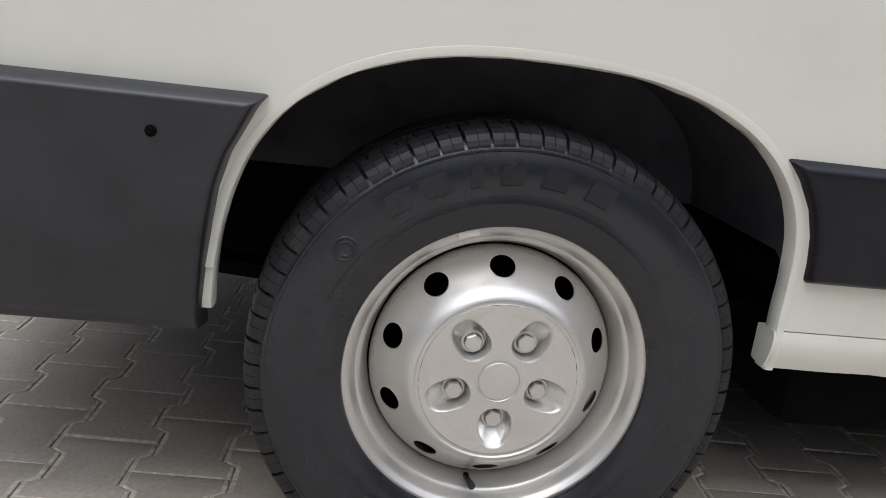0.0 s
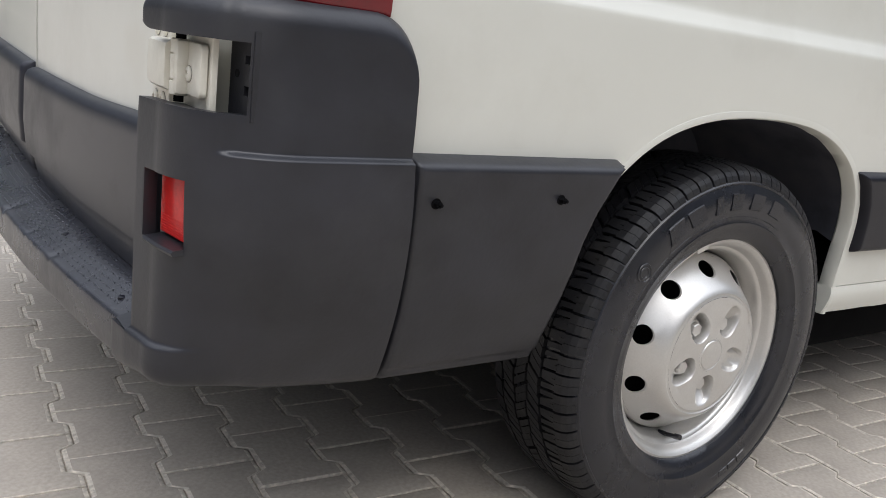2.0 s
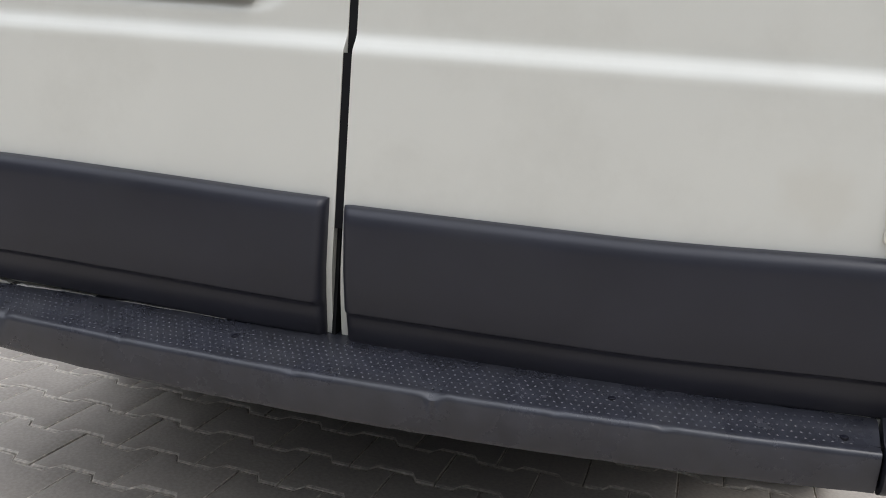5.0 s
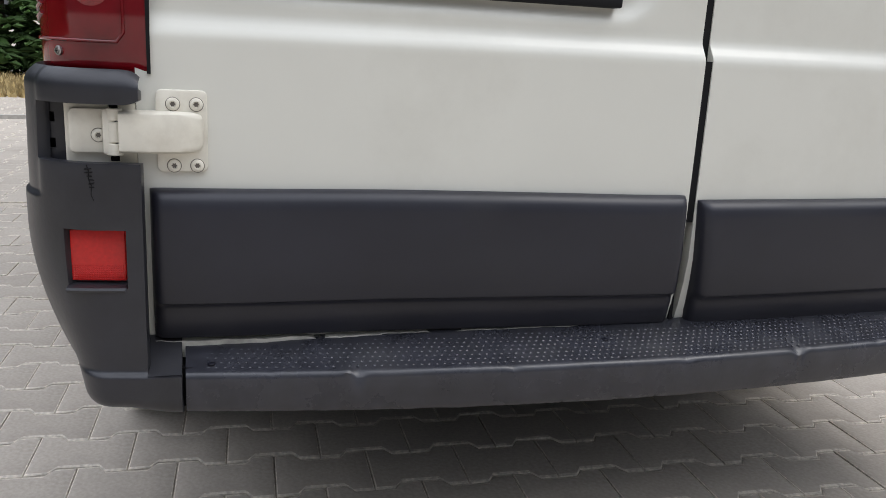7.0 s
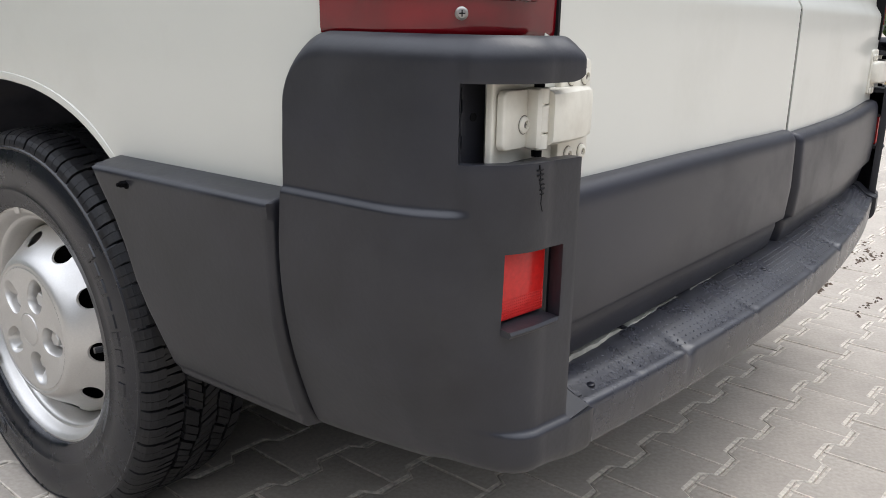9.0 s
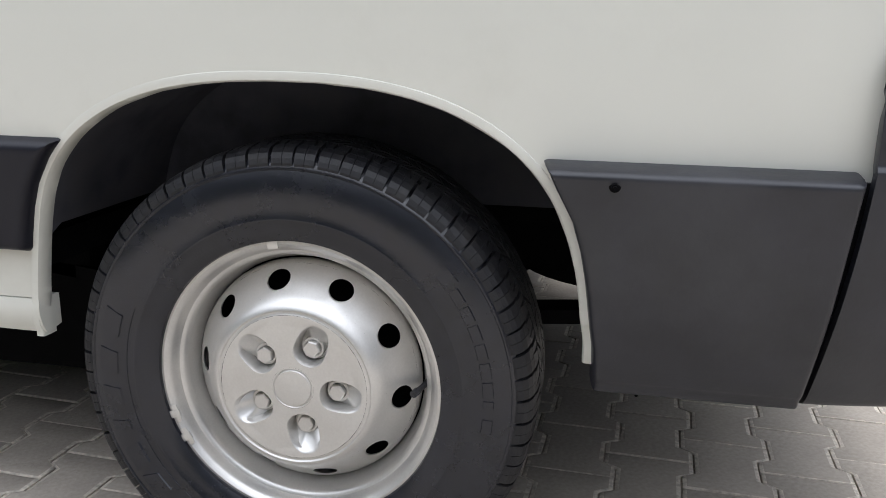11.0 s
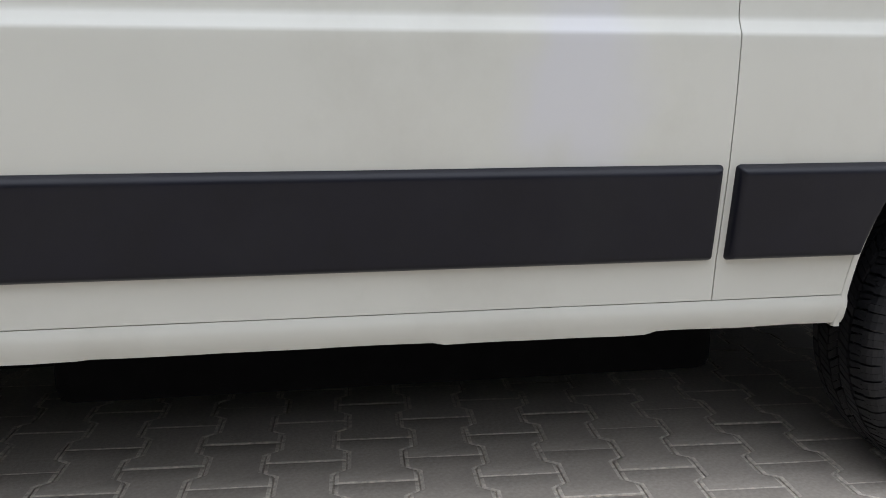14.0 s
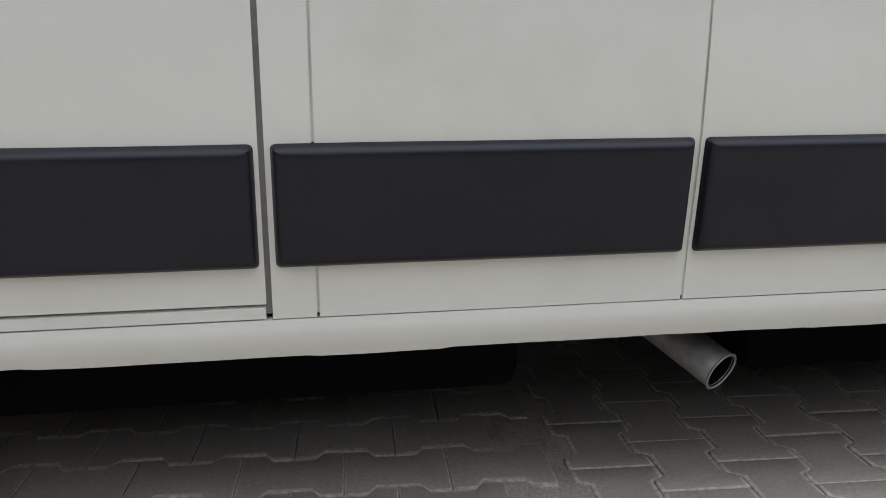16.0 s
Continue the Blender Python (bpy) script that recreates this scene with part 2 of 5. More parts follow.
# ---- ground ----
PITCH, PERIOD, JOG, TURN = 0.146, 0.197, 0.0125, radians(-3.5)
ORIGIN = (-0.683, 1.5355)
E1 = Vector((math.cos(TURN), math.sin(TURN)))
E2 = Vector((-math.sin(TURN), math.cos(TURN)))


def far_ground():
    bm = bmesh.new()
    R = 600
    vs = [bm.verts.new((x, y, -0.0052)) for x, y in ((-R, -R), (R, -R), (R, R), (-R, R))]
    bm.faces.new(vs)
    return tagged(mesh_object("ground", bm, JOINT, None, "", 0), "sandy joints and bare ground beneath grey concrete pavers", "ground", kind="structure")


ground = far_ground()

# ---- the van ----
van = tagged(new("van"), "cream white panel van with black plastic lower trim, parked on pavers", "van")
AXLE_Z, TYRE_R, FRONT_AXLE = 0.318, 0.348, 3.72
ARCH_C, ARCH_H, ARCH_BASE, ARCH_RISE = 0.0085, 0.377, 0.45, 0.292
SILL_Z, SILL_TOP = 0.355, 0.415
SIDE_PROFILE = [(0.34, 0.9), (0.355, 0.905), (0.37, 0.913), (0.39, 0.917), (0.415, 0.916), (0.49, 0.921), (0.56, 0.93), (0.66, 0.941), (0.76, 0.946), (0.86, 0.947), (0.868, 0.9465), (0.88, 0.940), (0.892, 0.934), (0.9, 0.9325), (1.0, 0.932), (1.3, 0.925), (1.6, 0.895), (1.85, 0.85), (2.0, 0.8)]


def side_x(z):
    """Half-width of the body at a height."""
    for (z0, x0), (z1, x1) in zip(SIDE_PROFILE, SIDE_PROFILE[1:]):
        if z <= z1:
            return x0 + (x1 - x0) * max(0, (z - z0) / (z1 - z0))
    return SIDE_PROFILE[-1][1]


def flare(side, z, body):
    """How far the arch's edge runs out towards its lower end; side -1 rear, 1 front; body 1 right, -1 left."""
    if side < 0:
        return (0.013 if body > 0 else 0.026) * smoothstep(0.58, 0.38, z)
    return (0.008 if body > 0 else 0.022) * smoothstep(0.56, 0.36, z)


def fuller(side, z, body):
    """Extra roundness of the opening half-way up, at the rear on the left and in front on the right."""
    v = min(1.0, max(0.0, (z - ARCH_BASE) / ARCH_RISE))
    return (0.007 if body > 0 else 0.009) * math.sin(math.pi * v) if side == body else 0.0


def arch_reach(side, z, body):
    """Distance along the van from the arch's middle to its edge at a height."""
    v = min(1.0, max(0.0, (z - ARCH_BASE) / ARCH_RISE))
    return ARCH_H * (1 - v**2.5) ** 0.4 + flare(side, z, body) + fuller(side, z, body)


def arch_z(y, outside, body, c=ARCH_C):
    """The lower edge of the side at y, round a wheel."""
    side, off = (-1 if y < c else 1), abs(y - c)
    if off >= arch_reach(side, outside, body):
        return outside
    lo, hi = outside, ARCH_BASE + ARCH_RISE
    for _ in range(24):
        mid = (lo + hi) / 2
        if arch_reach(side, mid, body) > off:
            lo = mid
        else:
            hi = mid
    return lo


def spread(a, b, n):
    return [a + (b - a) * k / n for k in range(n + 1)]


PANEL_ZS = [0.37, 0.39, 0.4165, 0.44, 0.49, 0.53, 0.58, 0.62, 0.66, 0.7, 0.74, 0.78, 0.82, 0.85, 0.86, 0.864, 0.868, 0.872, 0.876, 0.88, 0.884, 0.888, 0.892, 0.896, 0.9, 0.93, 1.0, 1.1, 1.2, 1.3, 1.45, 1.6, 1.75, 1.85, 1.93, 2.0]


def dent(y, z):
    """Slow unevenness of the old sheet metal, in metres."""
    return 0.002 * noise.noise((y * 2.1, z * 3.0, 4.2)) + 0.0008 * noise.noise((y * 7, z * 9, 1.7))


def body_panel(name, sign, ys, low, label=""):
    bm = bmesh.new()
    cols = []
    for y in ys:
        bottom = low(y)
        col = []
        for z in PANEL_ZS:
            h = max(z, bottom)
            col.append(bm.verts.new((sign * (side_x(h) + dent(y + 10 * sign, h)), y, h)))
        cols.append(col)
    for c0, c1 in zip(cols, cols[1:]):
        for k in range(len(PANEL_ZS) - 1):
            bm.faces.new((c0[k], c0[k + 1], c1[k + 1], c1[k]))
    bmesh.ops.remove_doubles(bm, verts=bm.verts[:], dist=1e-5)
    bmesh.ops.dissolve_degenerate(bm, dist=1e-6, edges=bm.edges[:])
    bmesh.ops.recalc_face_normals(bm, faces=bm.faces[:])
    # a folded edge round the panel
    rim = [e for e in bm.edges if e.is_boundary]
    out = bmesh.ops.extrude_edge_only(bm, edges=rim)
    for v in [g for g in out["geom"] if isinstance(g, bmesh.types.BMVert)]:
        v.co.x -= sign * 0.012
    return part(name, bm, PAINT, van, label, 35)


arch_ys = [ARCH_C - (ARCH_H + 0.024) * math.cos(math.pi * k / 84) for k in range(85)]
quarter_low = lambda body: (lambda y: arch_z(y, 0.44 if y < 0 else 0.4149, body))
plain_low = lambda y: 0.4149
door_low = lambda y: 0.437
front_low = lambda y: arch_z(y, 0.4165, 1, FRONT_AXLE)
front_ys = [FRONT_AXLE - ARCH_H * math.cos(math.pi * k / 48) * 0.99999 for k in range(49)]
NOSE_Y = 4.5
for sign, cuts in ((-1, (0.667, 2.131, 2.665, 2.731)), (1, (0.665, 1.8, 2.665, 2.731))):
    a, b, c, d = cuts
    body_panel("quarter_panel", sign, spread(-0.8, -0.402, 10) + arch_ys + spread(0.414, a - (0.0036 if sign > 0 else 0.001), 8), quarter_low(sign))
    body_panel("side_panel" if sign < 0 else "sliding_door", sign, spread(a + (0.0036 if sign > 0 else 0.001), b - (0.001 if sign > 0 else 0.0022), 24), plain_low)
    body_panel("side_panel", sign, spread(b + (0.001 if sign > 0 else 0.0022), c - (0.0005 if sign > 0 else 0.002), 10), plain_low)
    body_panel("door_pillar", sign, spread(c + (0.0005 if sign > 0 else 0.002), d - 0.004, 3), plain_low)
    body_panel("cab_door", sign, spread(d + 0.004, 3.318, 10), door_low)
    body_panel("front_wing", sign, [3.323] + front_ys + spread(FRONT_AXLE + 0.38, NOSE_Y, 8), front_low)

# sills: a rounded lower rail with a chipped underside
for sign in (1, -1):
    bm = bmesh.new()
    rnd = random.Random(3 + sign)
    secs = []
    chip = 0.0
    ys = spread(0.389 if sign > 0 else 0.403, 3.36, 140)
    for k, y in enumerate(ys):
        if k % 9 == 0:
            chip = rnd.uniform(-0.003, 0.003)
        low = SILL_Z + chip + 0.002 * noise.noise((y * 9, 2.0, sign))
        secs.append([(sign * 0.87, y, low + 0.004), (sign * 0.897, y, low), (sign * 0.906, y, low + 0.001), (sign * 0.913, y, 0.371), (sign * 0.918, y, 0.39), (sign * 0.9185, y, 0.402), (sign * 0.916, y, 0.413), (sign * 0.905, y, 0.4145), (sign * 0.87, y, 0.41)])
    add_loft(bm, secs)
    part("sill", bm, PAINT, van, "cream sill with chipped lower edge")
    bm = bmesh.new()
    add_loft(bm, [[(sign * 0.87, y, 0.4155), (sign * 0.9165, y, 0.4155), (sign * 0.9175, y, 0.4305), (sign * 0.912, y, 0.433), (sign * 0.87, y, 0.433)] for y in (2.736, 3.36)])
    part("door_sill", bm, PAINT, van)
    # rubber or body sheet behind the panel gaps
    backs = ((0.45, 2.0, 0.007, SEAL), (2.09, 2.17, 0.0042, PAINT), (2.63, 2.685, 0.0042, PAINT), (2.695, 3.6, 0.01, SEAL)) if sign < 0 else ((0.45, 3.6, 0.0025, GAP),)
    for y0, y1, inset, mat in backs:
        bm = bmesh.new()
        add_loft(bm, [[(sign * (side_x(z) - inset), y, z) for z in (0.42, 0.5, 0.66, 0.86, 0.9, 1.3, 1.6, 1.9)] + [(sign * (side_x(z) - 0.03), y, z) for z in (1.9, 1.6, 1.3, 0.9, 0.86, 0.66, 0.5, 0.42)] for y in (y0, y1)])
        part("door_seal", bm, mat, van)

# rolled lip round the rear wheel arches
def arch_line(body):
    pts = [(ARCH_C - arch_reach(-1, z, body), z) for z in spread(0.38, ARCH_BASE - 0.01, 8)]
    for k in range(73):
        u = -math.cos(math.pi * k / 72)
        z = ARCH_BASE + ARCH_RISE * max(0.0, 1 - abs(u) ** 2.5) ** 0.4
        side = -1 if u < 0 else 1
        pts.append((ARCH_C + ARCH_H * u + side * (flare(side, z, body) + fuller(side, z, body)), z))
    pts += [(ARCH_C + arch_reach(1, z, body), z) for z in spread(ARCH_BASE - 0.01, 0.352, 10)]
    return pts


for sign in (1, -1):
    line = [Vector(p) for p in arch_line(sign)]
    bm = bmesh.new()
    secs = []
    for k, p in enumerate(line):
        d = (line[min(k + 1, len(line) - 1)] - line[max(k - 1, 0)]).normalized()
        n = Vector((-d.y, d.x))
        wob = 0.0012 * noise.noise((p.x * 25, p.y * 25, sign * 3.0))
        sec = []
        for r, x in ((0.013, -0.003), (0.011, 0.0006), (0.006, 0.0016), (0.0, 0.0008), (-0.002 + wob, -0.003), (-0.003 + wob, -0.026), (0.0, -0.03), (0.011, -0.02)):
            if r > 0.01 and p.x < 0:
                r += 0.016 * smoothstep(0.475, 0.45, p.y)
            q = p + n * r
            curl = 0.018 * (max(0.0, 0.5 - q.y) / 0.14) ** 1.3 if q.x < 0 else 0.0
            sec.append((sign * (side_x(max(q.y, 0.36)) + x - curl), q.x, q.y))
        secs.append(sec)
    add_loft(bm, secs)
    part("arch_lip", bm, PAINT, van, "cream painted wheel-arch lip")
    # black liner inside the arch
    bm = bmesh.new()
    inner = [p for p in line if p.y > 0.485]
    rows = []
    for x in (0.915, 0.85, 0.7, 0.54):
        rows.append([bm.verts.new((sign * x, p.x * (1.0 if x > 0.9 else 1.03) + 0.0, p.y + (0.0 if x > 0.9 else 0.02))) for p in inner])
    for r0, r1 in zip(rows, rows[1:]):
        for k in range(len(inner) - 1):
            bm.faces.new((r0[k], r0[k + 1], r1[k + 1], r1[k]))
    bm.faces.new(rows[-1])
    part("arch_liner", bm, LINER, van, "matt black wheel-arch liner")

# rear corner posts
def corner_arc(inset=0.0, n=10):
    """Plan line from the side round to the rear doors."""
    return [(0.845 + (0.1 - inset) * math.cos(a), -0.8 - (0.105 - inset) * math.sin(a)) for a in spread(0, math.pi / 2, n)]


for sign in (1, -1):
    bm = bmesh.new()
    rings = []
    for z in (0.52, 0.56, 0.66, 0.86, 0.868, 0.88, 0.892, 0.9, 1.0, 1.3, 1.6, 1.85, 2.0):
        shift = side_x(z) - 0.945
        rings.append([bm.verts.new((sign * (x + shift), y + 0.06 * max(0, z - 1.2), z)) for x, y in [(0.945, -0.795)] + corner_arc() + [(0.832, -0.906)]])
    for r0, r1 in zip(rings, rings[1:]):
        for k in range(len(r0) - 1):
            bm.faces.new((r0[k], r0[k + 1], r1[k + 1], r1[k]))
    part("corner_post", bm, PAINT, van)

# rear doors
GAP_X = 0.007


def rear_y(x):
    return -0.945 + 0.02 * (abs(x) / 0.8) ** 2


def door_tuck(z):
    """How far the lower edge of the rear doors draws in."""
    return 0.02 * (max(0.0, 0.575 - z) / 0.12) ** 1.5


def door_surface(x, z, win):
    y = rear_y(x) + 0.0
    y += 0.016 * smoothstep(0.872, 0.905, z) + max(0, z - 1.05) * 0.07 + door_tuck(z)
    wx0, wx1, wz0, wz1 = win
    dx = min(abs(x) - wx0, wx1 - abs(x))
    dz = min(z - wz0, wz1 - z)
    r = 0.06
    if dx < r and dz < r:
        inside = r - math.hypot(r - dx, r - dz)
    else:
        inside = min(dx, dz)
    y += 0.012 * smoothstep(-0.012, 0.012, inside)
    return y + dent(x * 1.3 + 30, z)


for sign in (1, -1):
    x0, x1 = (GAP_X + 0.0068, 0.828) if sign > 0 else (-0.828, GAP_X - 0.0068)
    win = (0.09, 0.765, 0.933, 1.7) if sign < 0 else (5, 6, 5, 6)
    xs = spread(x0, x1, 60)
    zs = spread(0.44, 0.84, 10) + spread(0.85, 1.02, 24) + spread(1.04, 1.6, 10) + spread(1.62, 1.8, 10) + [1.9, 2.0]
    bm = bmesh.new()
    cols = [[bm.verts.new((x, door_surface(x, z, win), z)) for z in zs] for x in xs]
    for c0, c1 in zip(cols, cols[1:]):
        for k in range(len(zs) - 1):
            bm.faces.new((c0[k], c0[k + 1], c1[k + 1], c1[k]))
    out = bmesh.ops.extrude_edge_only(bm, edges=[e for e in bm.edges if e.is_boundary])
    for v in [g for g in out["geom"] if isinstance(g, bmesh.types.BMVert)]:
        v.co.y += 0.02
    door = part("rear_door", bm, PAINT, van, "", 35)
    # black lower trim panel, bowed with the door
    bm = bmesh.new()
    a, b = (0.0165, 0.819) if sign > 0 else (-0.815, -0.009)
    prof = [(-0.004, 0.674), (0.010, 0.6735), (0.019, 0.669), (0.0245, 0.66), (0.026, 0.645), (0.0275, 0.575), (0.029, 0.521), (0.0283, 0.5165), (0.0185, 0.5105), (0.0172, 0.505), (0.0185, 0.498), (0.0178, 0.464), (0.014, 0.458), (-0.004, 0.457)]
    secs = []
    stops = [(0.0, 0.25), (0.003, 0.6), (0.007, 0.85), (0.012, 0.96), (0.018, 1.0)]
    us = [(a + e, s) for e, s in stops] + [(x, 1.0) for x in spread(a + 0.03, b - 0.03, 30)] + [(b - e, s) for e, s in reversed(stops)]
    for x, s in us:
        sag = 0.0015 * noise.noise((x * 4, 7.0, 0.0)) - (0.016 - 0.011 * smoothstep(0.4, 0.8, x) if sign > 0 else 0.008 * smoothstep(-0.5, 0.0, x))
        zc = 0.568
        lean = 0.0 if sign < 0 else 0.012 * (1 - smoothstep(a, a + 0.06, x))
        secs.append([(x + lean * (0.674 - z) / 0.212, rear_y(x) - o * s - 0.001 + door_tuck(z), zc + (z - zc) * (1 - 0.012 * (1 - s)) + sag) for o, z in prof])
    add_loft(bm, secs)
    part("door_trim", bm, TRIM, door, "black plastic trim panel")
    if sign > 0:
        continue
    # window with its rubber frame
    bm = bmesh.new()
    w0, w1 = (0.145, 0.74) if sign > 0 else (-0.74, -0.148)
    for zz0, zz1 in ((0.938, 0.955), (1.66, 1.68)):
        add_box(bm, w0, w1, -0.941, -0.908, zz0 + 0.006, zz1 + 0.004, 0.003)
    for xa, xb in ((w0, w0 + 0.018), (w1 - 0.018, w1)):
        add_box(bm, xa, xb, -0.94, -0.903, 0.959, 1.664, 0.003)
    for v in bm.verts:
        v.co.y += 0.02 * (abs(v.co.x) / 0.8) ** 2 + max(0, v.co.z - 1.05) * 0.07
    win_part = part("window_frame", bm, GAP, door, "black window rubber strip")
    bm = bmesh.new()
    add_box(bm, w0 + 0.01, w1 - 0.01, -0.924, -0.918, 0.957, 1.665)
    bmesh.ops.subdivide_edges(bm, edges=bm.edges[:], cuts=6, use_grid_fill=True)
    for v in bm.verts:
        v.co.y += 0.02 * (abs(v.co.x) / 0.8) ** 2 + max(0, v.co.z - 1.05) * 0.07
    part("pane", bm, GLASS, win_part, "dark tinted window pane")

# rubber seal between the doors
bm = bmesh.new()
add_box(bm, GAP_X - 0.0072, GAP_X + 0.0072, -0.9425, -0.905, 0.62, 0.874)
add_box(bm, GAP_X - 0.0072, GAP_X - 0.0015, -0.93, -0.905, 0.44, 0.62)
add_box(bm, GAP_X - 0.0072, GAP_X + 0.0072, -0.9265, -0.885, 0.872, 1.9)
part("door_seal", bm, GAP, van, "black rubber door seal")
bm = bmesh.new()
add_box(bm, -0.83, 0.83, -0.885, -0.87, 0.42, 2.0)
part("rear_shell", bm, GAP, van)
# rusty cream ledge under the doors
bm = bmesh.new()
secs = []
for x in spread(-0.815, 0.815, 200):
    w = 0.003 * noise.noise((x * 14, 0.0, 9.0)) + 0.0025 * noise.noise((x * 55, 2.0, 9.0))
    tall = 0.4522 + 0.6 * w - 0.006 * math.exp(-(((x + 0.585) / 0.012) ** 2)) if x < -0.17 else (0.4515 + w if x > 0.66 else 0.43)
    secs.append([(x, rear_y(x) + 0.006 + w, 0.41), (x, rear_y(x) + 0.006 + w, tall), (x, rear_y(x) + 0.04, tall), (x, rear_y(x) + 0.04, 0.41)])
add_loft(bm, secs)
part("door_sill", bm, WORN, van, "dirty cream door sill with flaking edge")

# roof, nose, underbody
bm = bmesh.new()
secs = []
for y in (-0.84, -0.8, -0.6, 2.4, 3.0, 3.35):
    drop = 0.03 if y < -0.82 else (0.0 if y < 2.5 else (0.05 if y < 3.2 else 0.12))
    secs.append([(-0.82, y, 1.97), (-0.8, y, 2.0), (-0.72, y, 2.07 - drop), (-0.5, y, 2.11 - drop), (0, y, 2.13 - drop), (0.5, y, 2.11 - drop), (0.72, y, 2.07 - drop), (0.8, y, 2.0), (0.82, y, 1.97)])
add_loft(bm, secs)
part("roof", bm, PAINT, van)
bm = bmesh.new()
add_loft(bm, [[(-0.8, 3.32, 2.0), (0.8, 3.32, 2.0), (0.88, 3.32, 1.2), (-0.88, 3.32, 1.2)], [(-0.88, 4.05, 1.2), (0.88, 4.05, 1.2), (0.9, 4.1, 1.1), (-0.9, 4.1, 1.1)]])
part("windscreen", bm, GLASS, van, "dark windscreen")
bm = bmesh.new()
add_box(bm, -0.91, 0.91, 4.12, 4.68, 0.36, 1.14, 0.09, 4)
part("nose", bm, PAINT, van)
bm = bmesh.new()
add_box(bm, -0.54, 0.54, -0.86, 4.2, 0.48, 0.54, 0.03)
part("floor_panel", bm, DARK, van, "near-black underbody with its deep shade in the colour")
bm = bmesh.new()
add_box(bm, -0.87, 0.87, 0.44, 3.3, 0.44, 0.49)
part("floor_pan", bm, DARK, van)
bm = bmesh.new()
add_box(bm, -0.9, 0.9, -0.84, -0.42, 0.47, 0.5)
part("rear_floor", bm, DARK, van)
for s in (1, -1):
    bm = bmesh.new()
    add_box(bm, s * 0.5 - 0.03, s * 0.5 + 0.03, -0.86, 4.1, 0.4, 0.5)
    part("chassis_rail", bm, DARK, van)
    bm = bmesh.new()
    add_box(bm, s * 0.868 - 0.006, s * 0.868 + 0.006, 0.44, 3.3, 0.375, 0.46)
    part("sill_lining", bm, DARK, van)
bm = bmesh.new()
add_box(bm, -0.84, 0.84, -0.905, -0.86, 0.35, 0.435, 0.01)
part("cross_member", bm, DARK, van, "black rear cross member")
bm = bmesh.new()
add_tube(bm, [(-0.8, 0, AXLE_Z), (0.8, 0, AXLE_Z)], 0.035)
part("rear_axle", bm, DARK, van)
# near-black boxes added under the floor, standing in for the deep shade there
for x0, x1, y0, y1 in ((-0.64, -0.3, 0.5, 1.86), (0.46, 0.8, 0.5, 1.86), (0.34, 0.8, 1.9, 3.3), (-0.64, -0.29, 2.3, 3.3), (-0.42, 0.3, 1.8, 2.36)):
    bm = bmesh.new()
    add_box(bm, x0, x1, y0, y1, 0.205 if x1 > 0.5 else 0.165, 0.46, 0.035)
    part("under_tray", bm, DARK, van, "near-black box added under the floor to deepen its shade")
# unseen block, added to keep light off the ground below
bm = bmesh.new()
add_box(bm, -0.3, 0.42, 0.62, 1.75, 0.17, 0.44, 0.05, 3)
part("fuel_tank", bm, DARK, van, "near-black unseen block added under the floor for shade")
# another unseen block, further forward, added to darken the ground
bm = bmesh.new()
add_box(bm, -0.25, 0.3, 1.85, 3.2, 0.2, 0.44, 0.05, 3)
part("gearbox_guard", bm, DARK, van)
bm = bmesh.new()
spare = bmesh.new()
add_lathe(spare, [(0.1, -0.06), (0.29, -0.085), (0.33, -0.05), (0.335, 0.0), (0.33, 0.05), (0.29, 0.085), (0.1, 0.06)], 40, True)
absorb(bm, spare, Matrix.Translation((0.05, -0.5, 0.365)) @ Matrix.Rotation(radians(90), 4, "Y"))
part("spare_wheel", bm, DARK, van, "black spare wheel slung under the floor")
for s in (1, -1):
    bm = bmesh.new()
    add_loft(bm, [[(s * 0.58, y, z - 0.012), (s * 0.64, y, z - 0.012), (s * 0.64, y, z + 0.012), (s * 0.58, y, z + 0.012)] for y, z in ((-0.75, 0.40), (-0.5, 0.365), (-0.25, 0.345), (0, 0.338), (0.25, 0.345), (0.5, 0.365), (0.75, 0.40))])
    part("leaf_spring", bm, DARK, van)


# ---- black side strips and quarter trims ----
def edge_steps(length, fine=(0.0, 0.0008, 0.002, 0.004, 0.0065, 0.01, 0.014, 0.019, 0.026)):
    """Stations along a length, close together at both ends."""
    mid = max(2, int((length - 0.05) / 0.04))
    out = list(fine) + spread(0.03, length - 0.03, mid) + [length - d for d in reversed(fine)]
    return [d / length for d in out]


